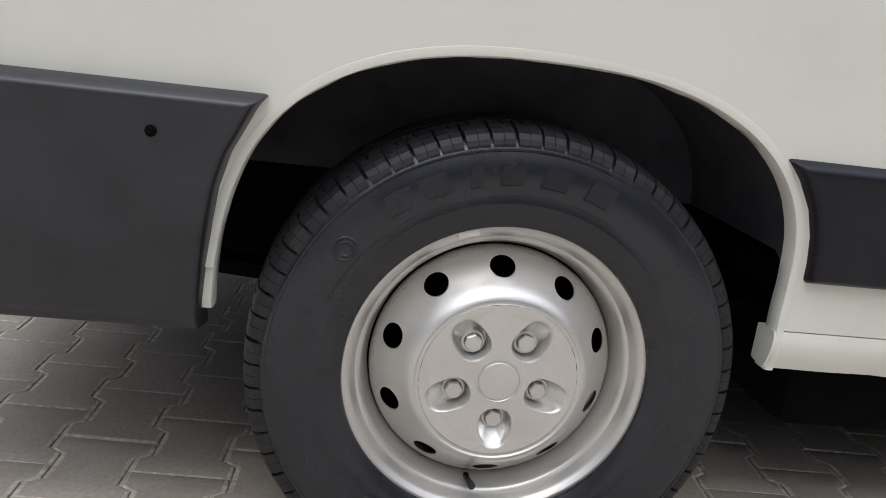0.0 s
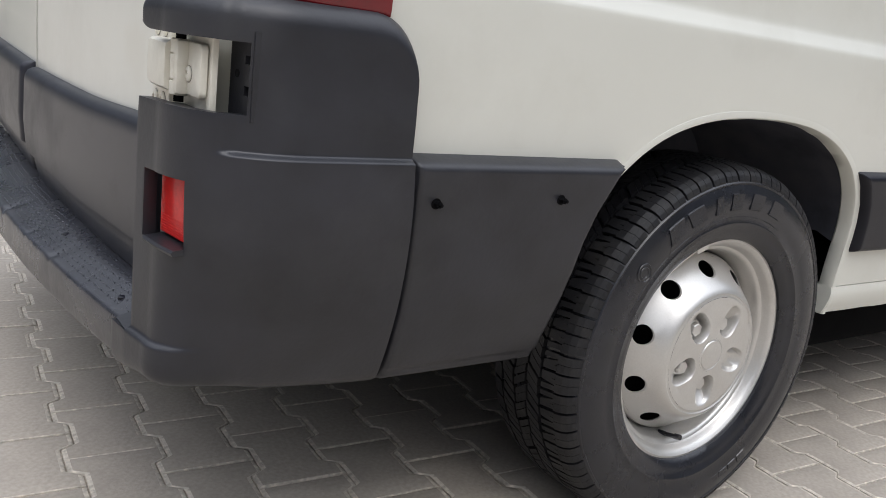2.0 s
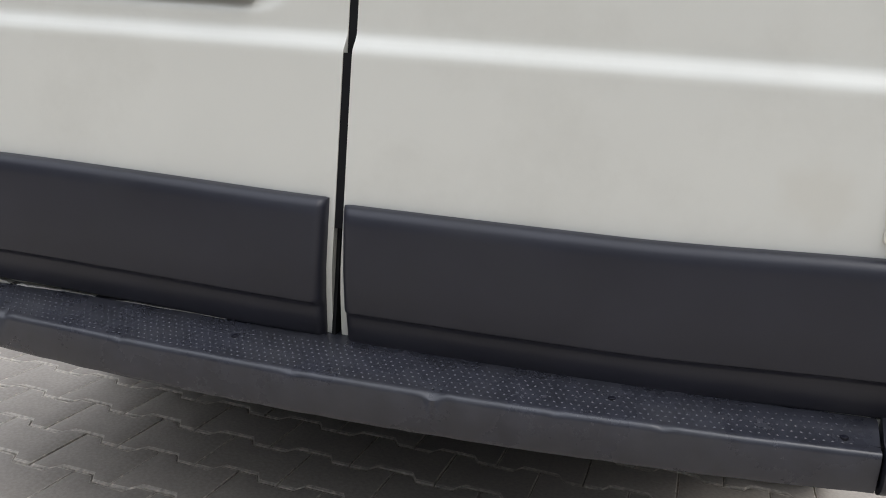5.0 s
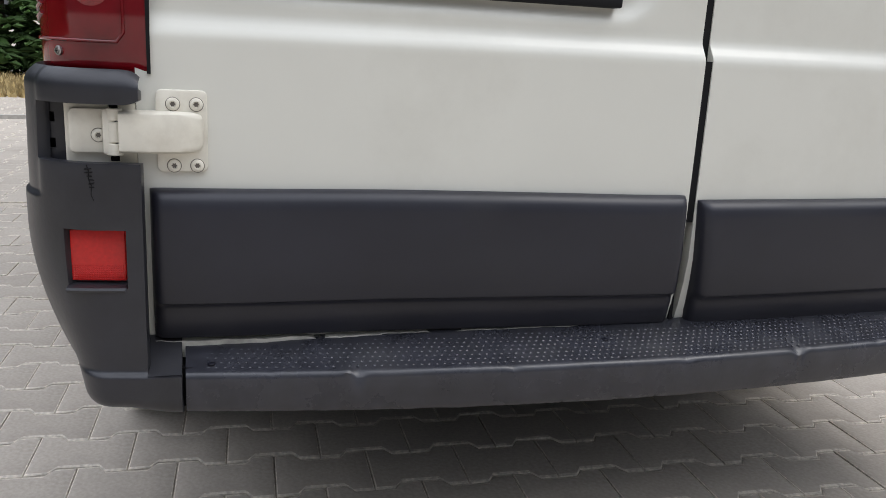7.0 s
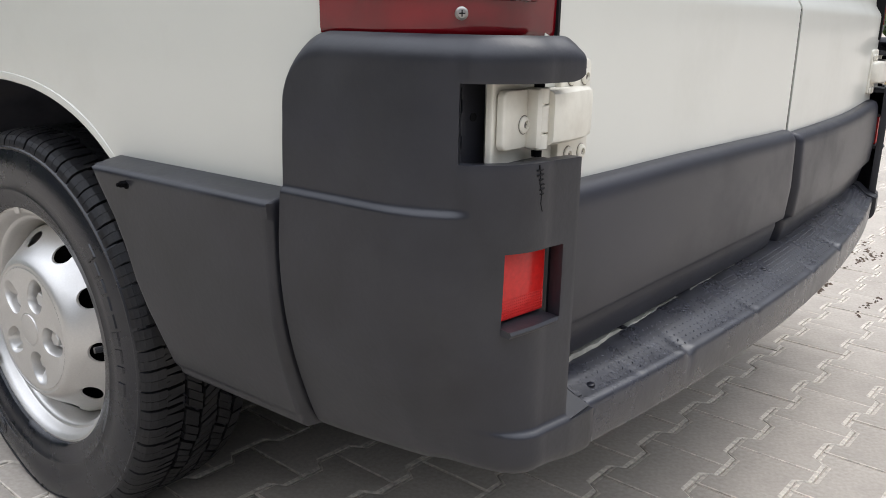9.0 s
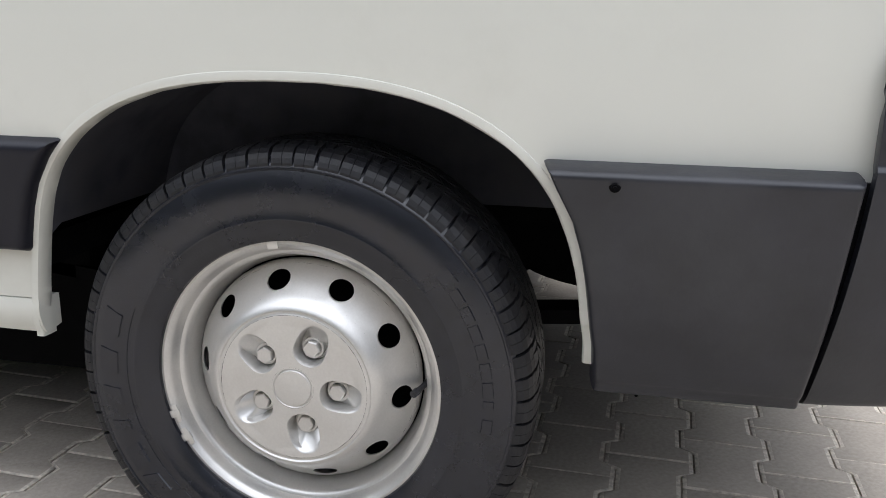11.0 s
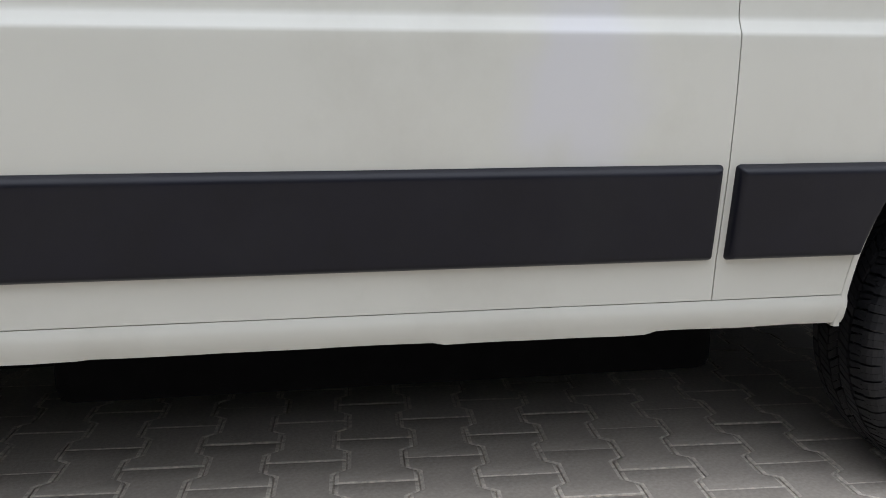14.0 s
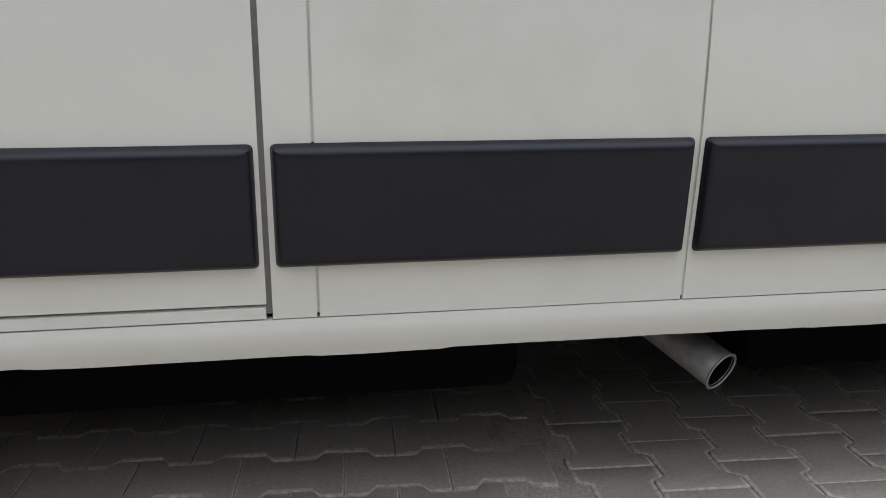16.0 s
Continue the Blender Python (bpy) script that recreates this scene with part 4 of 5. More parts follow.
def hinge(sign):
    bm = bmesh.new()
    y = rear_y(0.77)
    rounded_plate(bm, 0.739, 0.804, 0.697, 0.805, y - 0.006, y + 0.006, 0.008)
    ob = part("hinge", bm, PAINT2, van, "cream painted door hinge")
    bm = bmesh.new()
    secs = []
    for x, h, o in ((0.744, 0.018, 0.006), (0.748, 0.023, 0.013), (0.757, 0.026, 0.019), (0.775, 0.027, 0.023), (0.81, 0.027, 0.026), (0.846, 0.0265, 0.027), (0.849, 0.0265, 0.026)):
        c = 0.750
        yy = y - o
        secs.append([(x, y + 0.012 if x > 0.81 else y, c - h), (x, yy + 0.005, c - h), (x, yy + 0.001, c - h + 0.003), (x, yy, c - h + 0.008), (x, yy, c + h - 0.008), (x, yy + 0.001, c + h - 0.003), (x, yy + 0.005, c + h), (x, y + 0.012 if x > 0.81 else y, c + h)])
    add_loft(bm, secs)
    part("arm", bm, PAINT2, ob)
    for z0, z1 in ((0.7195, 0.735), (0.7365, 0.763), (0.7645, 0.78)):
        bm = bmesh.new()
        add_tube(bm, [(0.855, y - 0.011, z0), (0.855, y - 0.011, z0 + 0.001), (0.855, y - 0.011, z1 - 0.001), (0.855, y - 0.011, z1)], [0.0095, 0.0105, 0.0105, 0.0095], 20)
        part("knuckle", bm, PAINT2, ob)
    bm = bmesh.new()
    add_tube(bm, [(0.855, y - 0.011, 0.712), (0.855, y - 0.011, 0.788)], 0.0055, 12)
    part("hinge_pin", bm, DARK, ob)
    bm = bmesh.new()
    rounded_plate(bm, 0.855, 0.910, 0.7215, 0.7785, y - 0.0065, y + 0.001, 0.007)
    add_box(bm, 0.853, 0.869, y - 0.019, y + 0.001, 0.7205, 0.7795, 0.004, 2)
    part("bracket", bm, PAINT2, ob)
    bm = bmesh.new()
    rounded_plate(bm, 0.829, 0.9155, 0.703, 0.797, y + 0.003, y + 0.01, 0.006)
    part("backing_plate", bm, PAINT2, ob)
    for x, z, yy in ((0.753, 0.7865, y - 0.006), (0.7825, 0.7865, y - 0.006), (0.753, 0.7035 + 0.002, y - 0.006), (0.7825, 0.7055, y - 0.006), (0.8745, 0.7445, y - 0.0065)):
        bm = bmesh.new()
        add_lathe(bm, [(0.0103, -0.001), (0.0103, 0.0008), (0.0096, 0.002), (0.0064, 0.0034), (0.005, 0.0035), (0.0045, 0.0012), (0.0, 0.0012)], 24)
        bolt = part("bolt", bm, PAINT2, ob, "", 30)
        bolt.matrix_basis = Matrix.Translation((x, yy, z)) @ Matrix.Rotation(radians(-90), 4, "Z") @ Matrix.Diagonal((1, 0.83, 0.83, 1))
        bm = bmesh.new()
        star = [(0.0046 if k % 2 else 0.0031, k * math.pi / 6) for k in range(12)]
        bm.faces.new([bm.verts.new((0.0014, r * math.sin(a), r * math.cos(a))) for r, a in star])
        part("socket", bm, SOCKET, bolt, "", 0)
        bm = bmesh.new()
        add_lathe(bm, [(0.0113, 0.0003), (0.0102, 0.0004)], 24)
        part("seat_ring", bm, SOCKET, bolt, "", 0)
    return ob


right_hinge = hinge(1)


def mirror_tree(src, parent, above=Matrix.Identity(4)):
    me = src.data.copy()
    full = above @ src.matrix_basis
    flat = bmesh.new()
    flat.from_mesh(me)
    bmesh.ops.transform(flat, matrix=Matrix.Diagonal((-1, 1, 1, 1)) @ full, verts=flat.verts[:])
    bmesh.ops.reverse_faces(flat, faces=flat.faces[:])
    flat.to_mesh(me)
    flat.free()
    twin = new(src.name.split(".")[0], me)
    twin.parent = parent
    if "label" in src:
        twin["label"] = src["label"]
    for child in list(src.children):
        mirror_tree(child, twin, full)
    return twin


mirror_tree(right_hinge, van)
right_hinge.matrix_basis = Matrix.Translation((0, 0, -0.011))


# ---- tail lamps ----
def lamp_plan(out, n=16):
    pts = [(0.937 + out, y) for y in spread(-0.735, -0.8, 5)]
    pts += [(0.84 + (0.097 + out) * math.cos(a), -0.81 - (0.098 + out) * math.sin(a)) for a in spread(0.05, math.pi / 2, n)]
    pts += [(0.812, -0.912 - out)]
    return pts


def tail_lamp(sign):
    bm = bmesh.new()
    levels = [(0.8235, 0.0), (0.8235, 0.009), (0.827, 0.0135), (0.833, 0.015), (0.9, 0.016), (1.1, 0.016), (1.3, 0.014), (1.33, 0.008), (1.33, 0.0)]
    rings = []
    for z, o in levels:
        lean = 0.05 * max(0, z - 1.0)
        rings.append([bm.verts.new((sign * x, y + lean, z)) for x, y in lamp_plan(o)])
    for r0, r1 in zip(rings, rings[1:]):
        for k in range(len(r0) - 1):
            bm.faces.new((r0[k], r0[k + 1], r1[k + 1], r1[k]))
    for k in (0, -1):
        bm.faces.new([r[k] for r in rings])
    ob = part("tail_lamp", bm, RED, van, "dark red tail lamp lens")
    # embossed frame line and louvres on the lens
    bm = bmesh.new()
    path = lamp_plan(0.017, 20)
    path = path[3:-1]
    line = [(x, y, 1.26) for x, y in path] + [(path[-1][0], path[-1][1], z) for z in spread(1.24, 0.885, 8)]
    low = [(x, y, 0.862 + (0.012 if k in (0, len(path) - 1) else 0.0)) for k, (x, y) in reversed(list(enumerate(path)))]
    line += low + [(path[0][0], path[0][1], z) for z in spread(0.885, 1.24, 8)]
    add_tube(bm, [(sign * x, y, z) for x, y, z in line + line[:1]], 0.0022, 8, False)
    part("lens_frame", bm, RED, ob)
    bm = bmesh.new()
    for j in range(7):
        z = 0.885 + j * 0.0125
        seg = path[3:9]
        add_tube(bm, [(sign * x, y, z + 0.002 * k) for k, (x, y) in enumerate(seg)], 0.0024, 8)
    part("lens_louvre", bm, RED, ob)
    # glint on the lens, painted as a disc of brighter red
    bm = bmesh.new()
    glow = bmesh.new()
    add_lathe(glow, [(0.0, 0.0014), (0.012, 0.0012), (0.02, 0.0006), (0.023, -0.002)], 28)
    spot = radians(70)
    absorb(bm, glow, Matrix.Translation((sign * (0.84 + 0.1125 * math.cos(spot)), -0.81 - 0.1135 * math.sin(spot), 0.925)) @ Matrix.Rotation(-spot if sign > 0 else math.pi + spot, 4, "Z"))
    part("bulb_window", bm, RED2, ob, "brighter red disc painted as a glint on the lens")
    bm = bmesh.new()
    add_box(bm, *sorted((sign * 0.8085, sign * 0.813)), -0.93, -0.9, 0.824, 1.33)
    part("lamp_seal", bm, GAP, ob, "black rubber seal")
    bm = bmesh.new()
    add_lathe(bm, [(0.0062, -0.002), (0.0062, 0.0012), (0.0046, 0.002), (0.0042, 0.0033), (0.0, 0.0036)], 18)
    screw = part("lens_screw", bm, STEEL, ob, "small steel cross-head screw")
    a = radians(44)
    px, py = 0.84 + 0.1135 * math.cos(a), -0.81 - 0.1145 * math.sin(a)
    screw.matrix_basis = Matrix.Translation((sign * px, py, 0.8475)) @ Matrix.Rotation(-a if sign > 0 else math.pi + a, 4, "Z")
    bm = bmesh.new()
    add_box(bm, 0.003, 0.0039, -0.0006, 0.0006, -0.003, 0.003)
    add_box(bm, 0.003, 0.0039, -0.003, 0.003, -0.0006, 0.0006)
    part("cross_slot", bm, GAP, screw, "", 0)
    ob.matrix_basis = Matrix.Translation((0, 0, -0.007 if sign > 0 else 0.0))
    return ob


for sign in (1, -1):
    tail_lamp(sign)


# ---- wheels ----
def sector(bm, r0, r1, centre_r, centre_a, half_a, loop, x_of):
    """A patch of a disc with a shaped opening; returns the opening's verts. loop: (radial, tangential) offsets by angle."""
    n = len(loop)
    outer, inner = [], []
    for k in range(n):
        f = k * math.tau / n
        dr, da = math.cos(f), math.sin(f)
        big = max(abs(dr), abs(da))
        dr, da = dr / big, da / big
        r = centre_r + (r1 - centre_r) * dr if dr > 0 else centre_r + (centre_r - r0) * dr
        a = centre_a + half_a * da
        outer.append(bm.verts.new((x_of(r), r * math.sin(a), r * math.cos(a))))
        ra, tb = loop[k]
        px, pz = tb * math.cos(centre_a) + ra * math.sin(centre_a), -tb * math.sin(centre_a) + ra * math.cos(centre_a)
        inner.append(bm.verts.new((x_of(math.hypot(px, pz)), px, pz)))
    for k in range(n):
        bm.faces.new((outer[k], outer[(k + 1) % n], inner[(k + 1) % n], inner[k]))
    return inner


DISC = [(0.0, 0.0165), (0.031, 0.0165), (0.108, 0.015), (0.1105, 0.0137), (0.1125, 0.0137), (0.1145, 0.0152), (0.1175, 0.0145), (0.1225, 0.0105), (0.1275, 0.0055), (0.132, -0.0003), (0.167, -0.0445), (0.1705, -0.0495), (0.172, -0.0565)]


def disc_x(r):
    for (r0, x0), (r1, x1) in zip(DISC, DISC[1:]):
        if r <= r1:
            return x0 + (x1 - x0) * (r - r0) / (r1 - r0)
    return DISC[-1][1]


def rim_mesh():
    bm = bmesh.new()
    add_lathe(bm, [(0.2, -0.19), (0.2085, -0.03), (0.2098, -0.012), (0.2112, -0.004), (0.2095, -0.0005), (0.2055, 0.0), (0.2005, -0.0035), (0.1965, -0.009), (0.1945, -0.0165), (0.1915, -0.021), (0.1875, -0.0225), (0.1845, -0.026), (0.1825, -0.034), (0.1805, -0.047), (0.1745, -0.057), (0.1735, -0.075)], 96)
    add_lathe(bm, DISC[2:10], 96)
    add_lathe(bm, DISC[10:] + [(0.170, -0.064)], 80)
    add_lathe(bm, [(0.0, 0.0185), (0.02, 0.0185), (0.0262, 0.0178), (0.0272, 0.0162), (0.0282, 0.0158), (0.0295, 0.0168), (0.031, 0.0165)], 40)
    hole = [(0.1495 + 0.0118 * math.cos(k * math.tau / 24), 0.0178 * math.sin(k * math.tau / 24)) for k in range(24)]
    for j in range(10):
        ring = sector(bm, 0.132, 0.167, 0.1495, j * math.tau / 10, math.tau / 20, hole, disc_x)
        back = [bm.verts.new(v.co + Vector((-0.004, 0, 0))) for v in ring]
        for k in range(24):
            bm.faces.new((ring[k], ring[(k + 1) % 24], back[(k + 1) % 24], back[k]))
    drop = []
    for k in range(32):
        f = k * math.tau / 32
        c, s_ = math.cos(f), math.sin(f)
        reach = 0.040 if c > 0 else 0.0235
        drop.append((0.063 + reach * math.copysign(abs(c) ** 0.85, c), 0.0235 * math.copysign(abs(s_) ** (0.72 if c > 0 else 1.0), s_)))
    for j in range(5):
        a = math.tau * j / 5 + math.pi
        ring = sector(bm, 0.0311, 0.1079, 0.068, a, math.tau / 10, drop, disc_x)
        levels = []
        for depth, shrink in ((0.0012, 0.97), (0.005, 0.93), (0.014, 0.885), (0.027, 0.84)):
            lev = []
            for k, v in enumerate(ring):
                ahead = smoothstep(0.0, 1.0, math.cos(k * math.tau / 32))
                ra, tb = drop[k]
                ra2, tb2 = 0.062 + (ra - 0.062) * shrink, tb * shrink
                px, pz = tb2 * math.cos(a) + ra2 * math.sin(a), -tb2 * math.sin(a) + ra2 * math.cos(a)
                lev.append(bm.verts.new((v.co.x - depth * (1 - 0.78 * ahead), px, pz)))
            levels.append(lev)
        for r0, r1 in zip([ring] + levels, levels):
            for k in range(32):
                bm.faces.new((r0[k], r0[(k + 1) % 32], r1[(k + 1) % 32], r1[k]))
        mid = bm.verts.new((-0.0115, 0.062 * math.sin(a), 0.062 * math.cos(a)))
        for k in range(32):
            bm.faces.new((levels[-1][k], levels[-1][(k + 1) % 32], mid))
    bmesh.ops.remove_doubles(bm, verts=bm.verts[:], dist=2e-5)
    return bm


def tread_blocks(bm):
    """Curved shoulder blocks with notches and fine cuts, and the zigzag ribs between the grooves."""
    def block(rows, a0, a1, slant, deep):
        """rows: (x, radius) across the block; a0, a1: the angles of its two ends."""
        x0 = rows[0][0]
        top, low = [], []
        for x, r in rows:
            turn = slant * (x - x0) / 0.1
            top.append([bm.verts.new((x, r * math.sin(a + turn), r * math.cos(a + turn))) for a in (a0, a1)])
            q = r - deep
            low.append([bm.verts.new((x, q * math.sin(a + turn), q * math.cos(a + turn))) for a in (a0, a1)])
        for k in range(len(rows) - 1):
            bm.faces.new((top[k][0], top[k][1], top[k + 1][1], top[k + 1][0]))
            bm.faces.new((top[k][0], top[k + 1][0], low[k + 1][0], low[k][0]))
            bm.faces.new((top[k][1], low[k][1], low[k + 1][1], top[k + 1][1]))
        for k in (0, -1):
            bm.faces.new((top[k][0], low[k][0], low[k][1], top[k][1]))

    count = 62
    step_a = math.tau / count
    rnd = random.Random(5)
    shoulder = ((0.0108, 0.3178), (0.0085, 0.3245), (0.0035, 0.3312), (-0.006, 0.3364), (-0.020, 0.3392))
    crown = ((-0.0195, 0.3393), (-0.034, 0.3408), (-0.049, 0.3415))
    for j in range(count):
        a = j * step_a + rnd.uniform(-0.002, 0.002)
        full = 0.86 if j % 2 else 0.9
        for k in range(2):
            b0 = a + k * step_a * (full / 2 + 0.008)
            block(shoulder, b0, b0 + step_a * (full / 2 - 0.012), 0.03, 0.010)
        for k in range(3):
            b0 = a - 0.0009 + k * step_a * full / 3
            block(crown, b0, b0 + step_a * (full / 3 - 0.045), 0.03 + 0.05 * (k % 2) * (1 if j % 2 else -1), 0.008)
        for n, (x0, x1, ph, sl) in enumerate(((-0.083, -0.056, 0.3, -0.2), (-0.115, -0.088, 0.6, 0.2), (-0.146, -0.120, 0.1, -0.2))):
            for k in range(2):
                b0 = a + (ph + k / 2 + rnd.uniform(-0.02, 0.02)) * step_a
                jut = 0.0018 * (1 if (j + k + n) % 2 else -1)
                block(((x0 + jut, 0.3415), ((x0 + x1) / 2, 0.3418), (x1 + jut, 0.3415)), b0, b0 + step_a * (0.44 if k else 0.37), sl, 0.008)
        block(((-0.189, 0.3245), (-0.178, 0.335), (-0.153, 0.3405)), a, a + step_a * full, -0.03, 0.008)
    return bm


def raised_bar(bm, r0, r1, a0, a1, x, lean=0.0, lift=0.0011):
    n = max(2, int((a1 - a0) / 0.03))
    rows = []
    for k in range(n + 1):
        f = k / n
        col = []
        for r, l, d in ((r0, 0, -0.0005), (r0 + min(0.0016, (r1 - r0) / 3), lift, 0), (r1 - min(0.0016, (r1 - r0) / 3), lift, 0), (r1, 0, -0.0005)):
            a = a0 + (a1 - a0) * f + lean * (r - r0)
            col.append(bm.verts.new((sidewall_x(r) + l + d, r * math.sin(a), r * math.cos(a))))
        rows.append(col)
    for c0, c1 in zip(rows, rows[1:]):
        for k in range(len(c0) - 1):
            bm.faces.new((c0[k], c0[k + 1], c1[k + 1], c1[k]))
    bm.faces.new(rows[0])
    bm.faces.new(rows[-1])


SIDEWALL = [(0.2075, -0.006), (0.2105, 0.0045), (0.2165, 0.0085), (0.2275, 0.0125), (0.240, 0.0155), (0.2415, 0.0167), (0.2437, 0.0167), (0.2455, 0.0157), (0.262, 0.0185), (0.280, 0.0187), (0.297, 0.0160), (0.3085, 0.0122), (0.310, 0.0133), (0.3122, 0.0131), (0.3138, 0.0112), (0.316, 0.0092), (0.3225, 0.004), (0.3275, -0.004), (0.3315, -0.016)]


def sidewall_x(r):
    for (r0, x0), (r1, x1) in zip(SIDEWALL, SIDEWALL[1:]):
        if r <= r1:
            return x0 + (x1 - x0) * (r - r0) / (r1 - r0)
    return SIDEWALL[-1][1]


def settle(bm, spin):
    """Presses the tyre flat where it stands on the ground."""
    turn = Matrix.Rotation(radians(-spin), 3, "X")
    back = turn.inverted()
    for v in bm.verts:
        p = turn @ v.co
        d = -(AXLE_Z - 0.0035) - p.z
        if d > 0:
            p.z += d
            p.x += 0.25 * d if p.x > -0.09 else -0.25 * d
            v.co = back @ p
        elif p.z < -0.2:
            k = smoothstep(-0.2, -0.31, p.z) * smoothstep(0.16, 0.0, abs(p.y))
            p.x += 0.006 * k if p.x > -0.05 else 0
            v.co = back @ p
    return bm


def make_wheel(sign, y, rim_spin, tyre_spin, valve_angle, name="wheel"):
    w = part(name, rim_mesh(), SILVER, van, "silver-painted steel wheel with ten round holes", 32)
    w.matrix_basis = pose(sign * (0.922 if sign > 0 else 0.912), y, AXLE_Z + (0.002 if sign > 0 else -0.002), 0, 0, 0 if sign > 0 else 180) @ Matrix.Rotation(radians(-rim_spin), 4, "X")
    bm = bmesh.new()
    add_lathe(bm, SIDEWALL + [(0.3335, -0.035), (0.3335, -0.165), (0.325, -0.185), (0.29, -0.203), (0.24, -0.198), (0.2, -0.185)], 180)
    tyre = part("tyre", settle(bm, tyre_spin), RUBBER, w, "black van tyre", 40)
    tyre.matrix_basis = Matrix.Rotation(radians(rim_spin - tyre_spin), 4, "X")
    tread = part("tread", settle(tread_blocks(bmesh.new()), tyre_spin), TREAD, tyre, "worn tread blocks with dusty grooves", 0)
    tagged(tread, kind="stuff")
    # raised plain shapes where the sidewall carries marks
    for a0, a1, lean in ((-36, -29, 1.0), (-24.5, -17, -0.6), (-12.5, -9.5, 0.6), (-4.5, 1.5, 0.6), (6.5, 13.5, 0.6), (19, 26, 0.6)):
        bm = bmesh.new()
        raised_bar(bm, 0.2665, 0.2965, radians(a0), radians(a1), 0, lean, 0.0022)
        part("sidewall_block", bm, RUBBER, tyre, "raised plain block on the sidewall", 30)
    for rad, name in ((0.017, "emblem_ring"), (0.011, "emblem_dot")):
        bm = bmesh.new()
        ring = bmesh.new()
        add_lathe(ring, [(rad, 0.0), (rad - 0.001, 0.0012), (rad - 0.003, 0.0012), (rad - 0.004, 0.0)], 24)
        ang = radians(-50)
        absorb(bm, ring, Matrix.Translation((sidewall_x(0.275) - 0.0002, 0.275 * math.sin(ang), 0.275 * math.cos(ang))))
        part(name, bm, RUBBER, tyre, "", 30)
    for k in range(9):
        a0 = 146 + k * 5.6
        bm = bmesh.new()
        raised_bar(bm, 0.270, 0.286 if k else 0.292, radians(a0), radians(a0 + (2.0 if k == 7 else 4.4)), 0, 0.0, 0.0019)
        part("sidewall_block", bm, RUBBER, tyre, "raised plain block on the sidewall", 30)
    for r0, r1, a0, a1, lean in ((0.2535, 0.2555, -64, -39, 0), (0.2535, 0.2555, -37, 30, 0), (0.2555, 0.3065, -65, -64.5, -2), (0.2555, 0.3065, 41, 41.5, 3)):
        bm = bmesh.new()
        raised_bar(bm, r0, r1, radians(a0), radians(a1), 0, lean, 0.0008)
        part("sidewall_rib", bm, RUBBER, tyre, "", 30)
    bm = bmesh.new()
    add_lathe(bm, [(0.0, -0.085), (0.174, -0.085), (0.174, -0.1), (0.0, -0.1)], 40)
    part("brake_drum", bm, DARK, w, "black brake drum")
    for j in range(5):
        a = math.tau * j / 5 + math.pi
        bm = bmesh.new()
        add_tube(bm, [(-0.012, 0, 0), (0.0045, 0, 0), (0.006, 0, 0)], [0.0128, 0.0128, 0.0112], 6)
        add_lathe(bm, [(0.0165, -0.012), (0.0165, -0.0035), (0.0155, -0.0025), (0.0125, -0.0025)], 20)
        bolt = part("wheel_bolt", bm, SILVER, w, "", 25)
        bolt.matrix_basis = Matrix.Translation((0, 0.061 * math.sin(a), 0.061 * math.cos(a))) @ Matrix.Rotation(0.3 * j, 4, "X")
    bm = bmesh.new()
    va = radians(valve_angle)
    d = Vector((0, math.sin(va), math.cos(va)))
    add_tube(bm, [Vector((-0.05, 0, 0)) + d * 0.181, Vector((-0.03, 0, 0)) + d * 0.177, Vector((-0.012, 0, 0)) + d * 0.1725], [0.005, 0.0042, 0.0042], 10)
    add_tube(bm, [Vector((-0.014, 0, 0)) + d * 0.173, Vector((-0.002, 0, 0)) + d * 0.17], [0.0055, 0.0055], 10)
    part("valve", bm, RUBBER, w, "black rubber valve")
    return w


rear_right = make_wheel(1, 0.003, -3, -3, 187)
rear_left = make_wheel(-1, 0.006, -12, -97, 102)
for k in range(2):
    bm = bmesh.new()
    add_box(bm, -0.001, 0.003, -0.006, 0.006, 0.1945, 0.2125, 0.0015)
    add_box(bm, 0.0005, 0.0025, -0.014, 0.014, 0.1955, 0.2055, 0.001)
    weight = part("balance_weight", bm, SILVER, rear_left, "silver-painted balance weight")
    weight.matrix_basis = Matrix.Rotation(radians(97 + 11 * k), 4, "X")
bm = bmesh.new()
add_box(bm, -0.001, 0.0025, -0.008, 0.008, 0.1985, 0.2125, 0.0015)
weight = part("balance_weight", bm, SILVER, rear_left, "silver-painted balance weight")
weight.matrix_basis = Matrix.Rotation(radians(-4), 4, "X")
bm = bmesh.new()
add_box(bm, -0.001, 0.0022, -0.014, 0.014, 0.2, 0.2118, 0.0012)
weight = part("balance_weight", bm, SILVER, rear_right, "silver-painted balance weight")
weight.matrix_basis = Matrix.Rotation(radians(15), 4, "X")
for src, sign in ((rear_right, 1), (rear_left, -1)):
    front = copy_thing(src, pose(sign * 0.9, FRONT_AXLE, AXLE_Z, 0, 0, 0 if sign > 0 else 180) @ Matrix.Rotation(radians(3 if sign > 0 else 12), 4, "X"))

# exhaust tail pipe
bm = bmesh.new()
line = [(-0.5, 2.165, 0.369), (-0.61, 2.14, 0.354), (-0.71, 2.105, 0.331), (-0.79, 2.065, 0.301), (-0.8585, 2.0265, 0.2711)]
add_tube(bm, line, 0.0335, 28, False)
end, way = Vector(line[-1]), (Vector(line[-1]) - Vector(line[-2])).normalized()
lip = []
side_a = way.orthogonal().normalized()
side_b = way.cross(side_a)
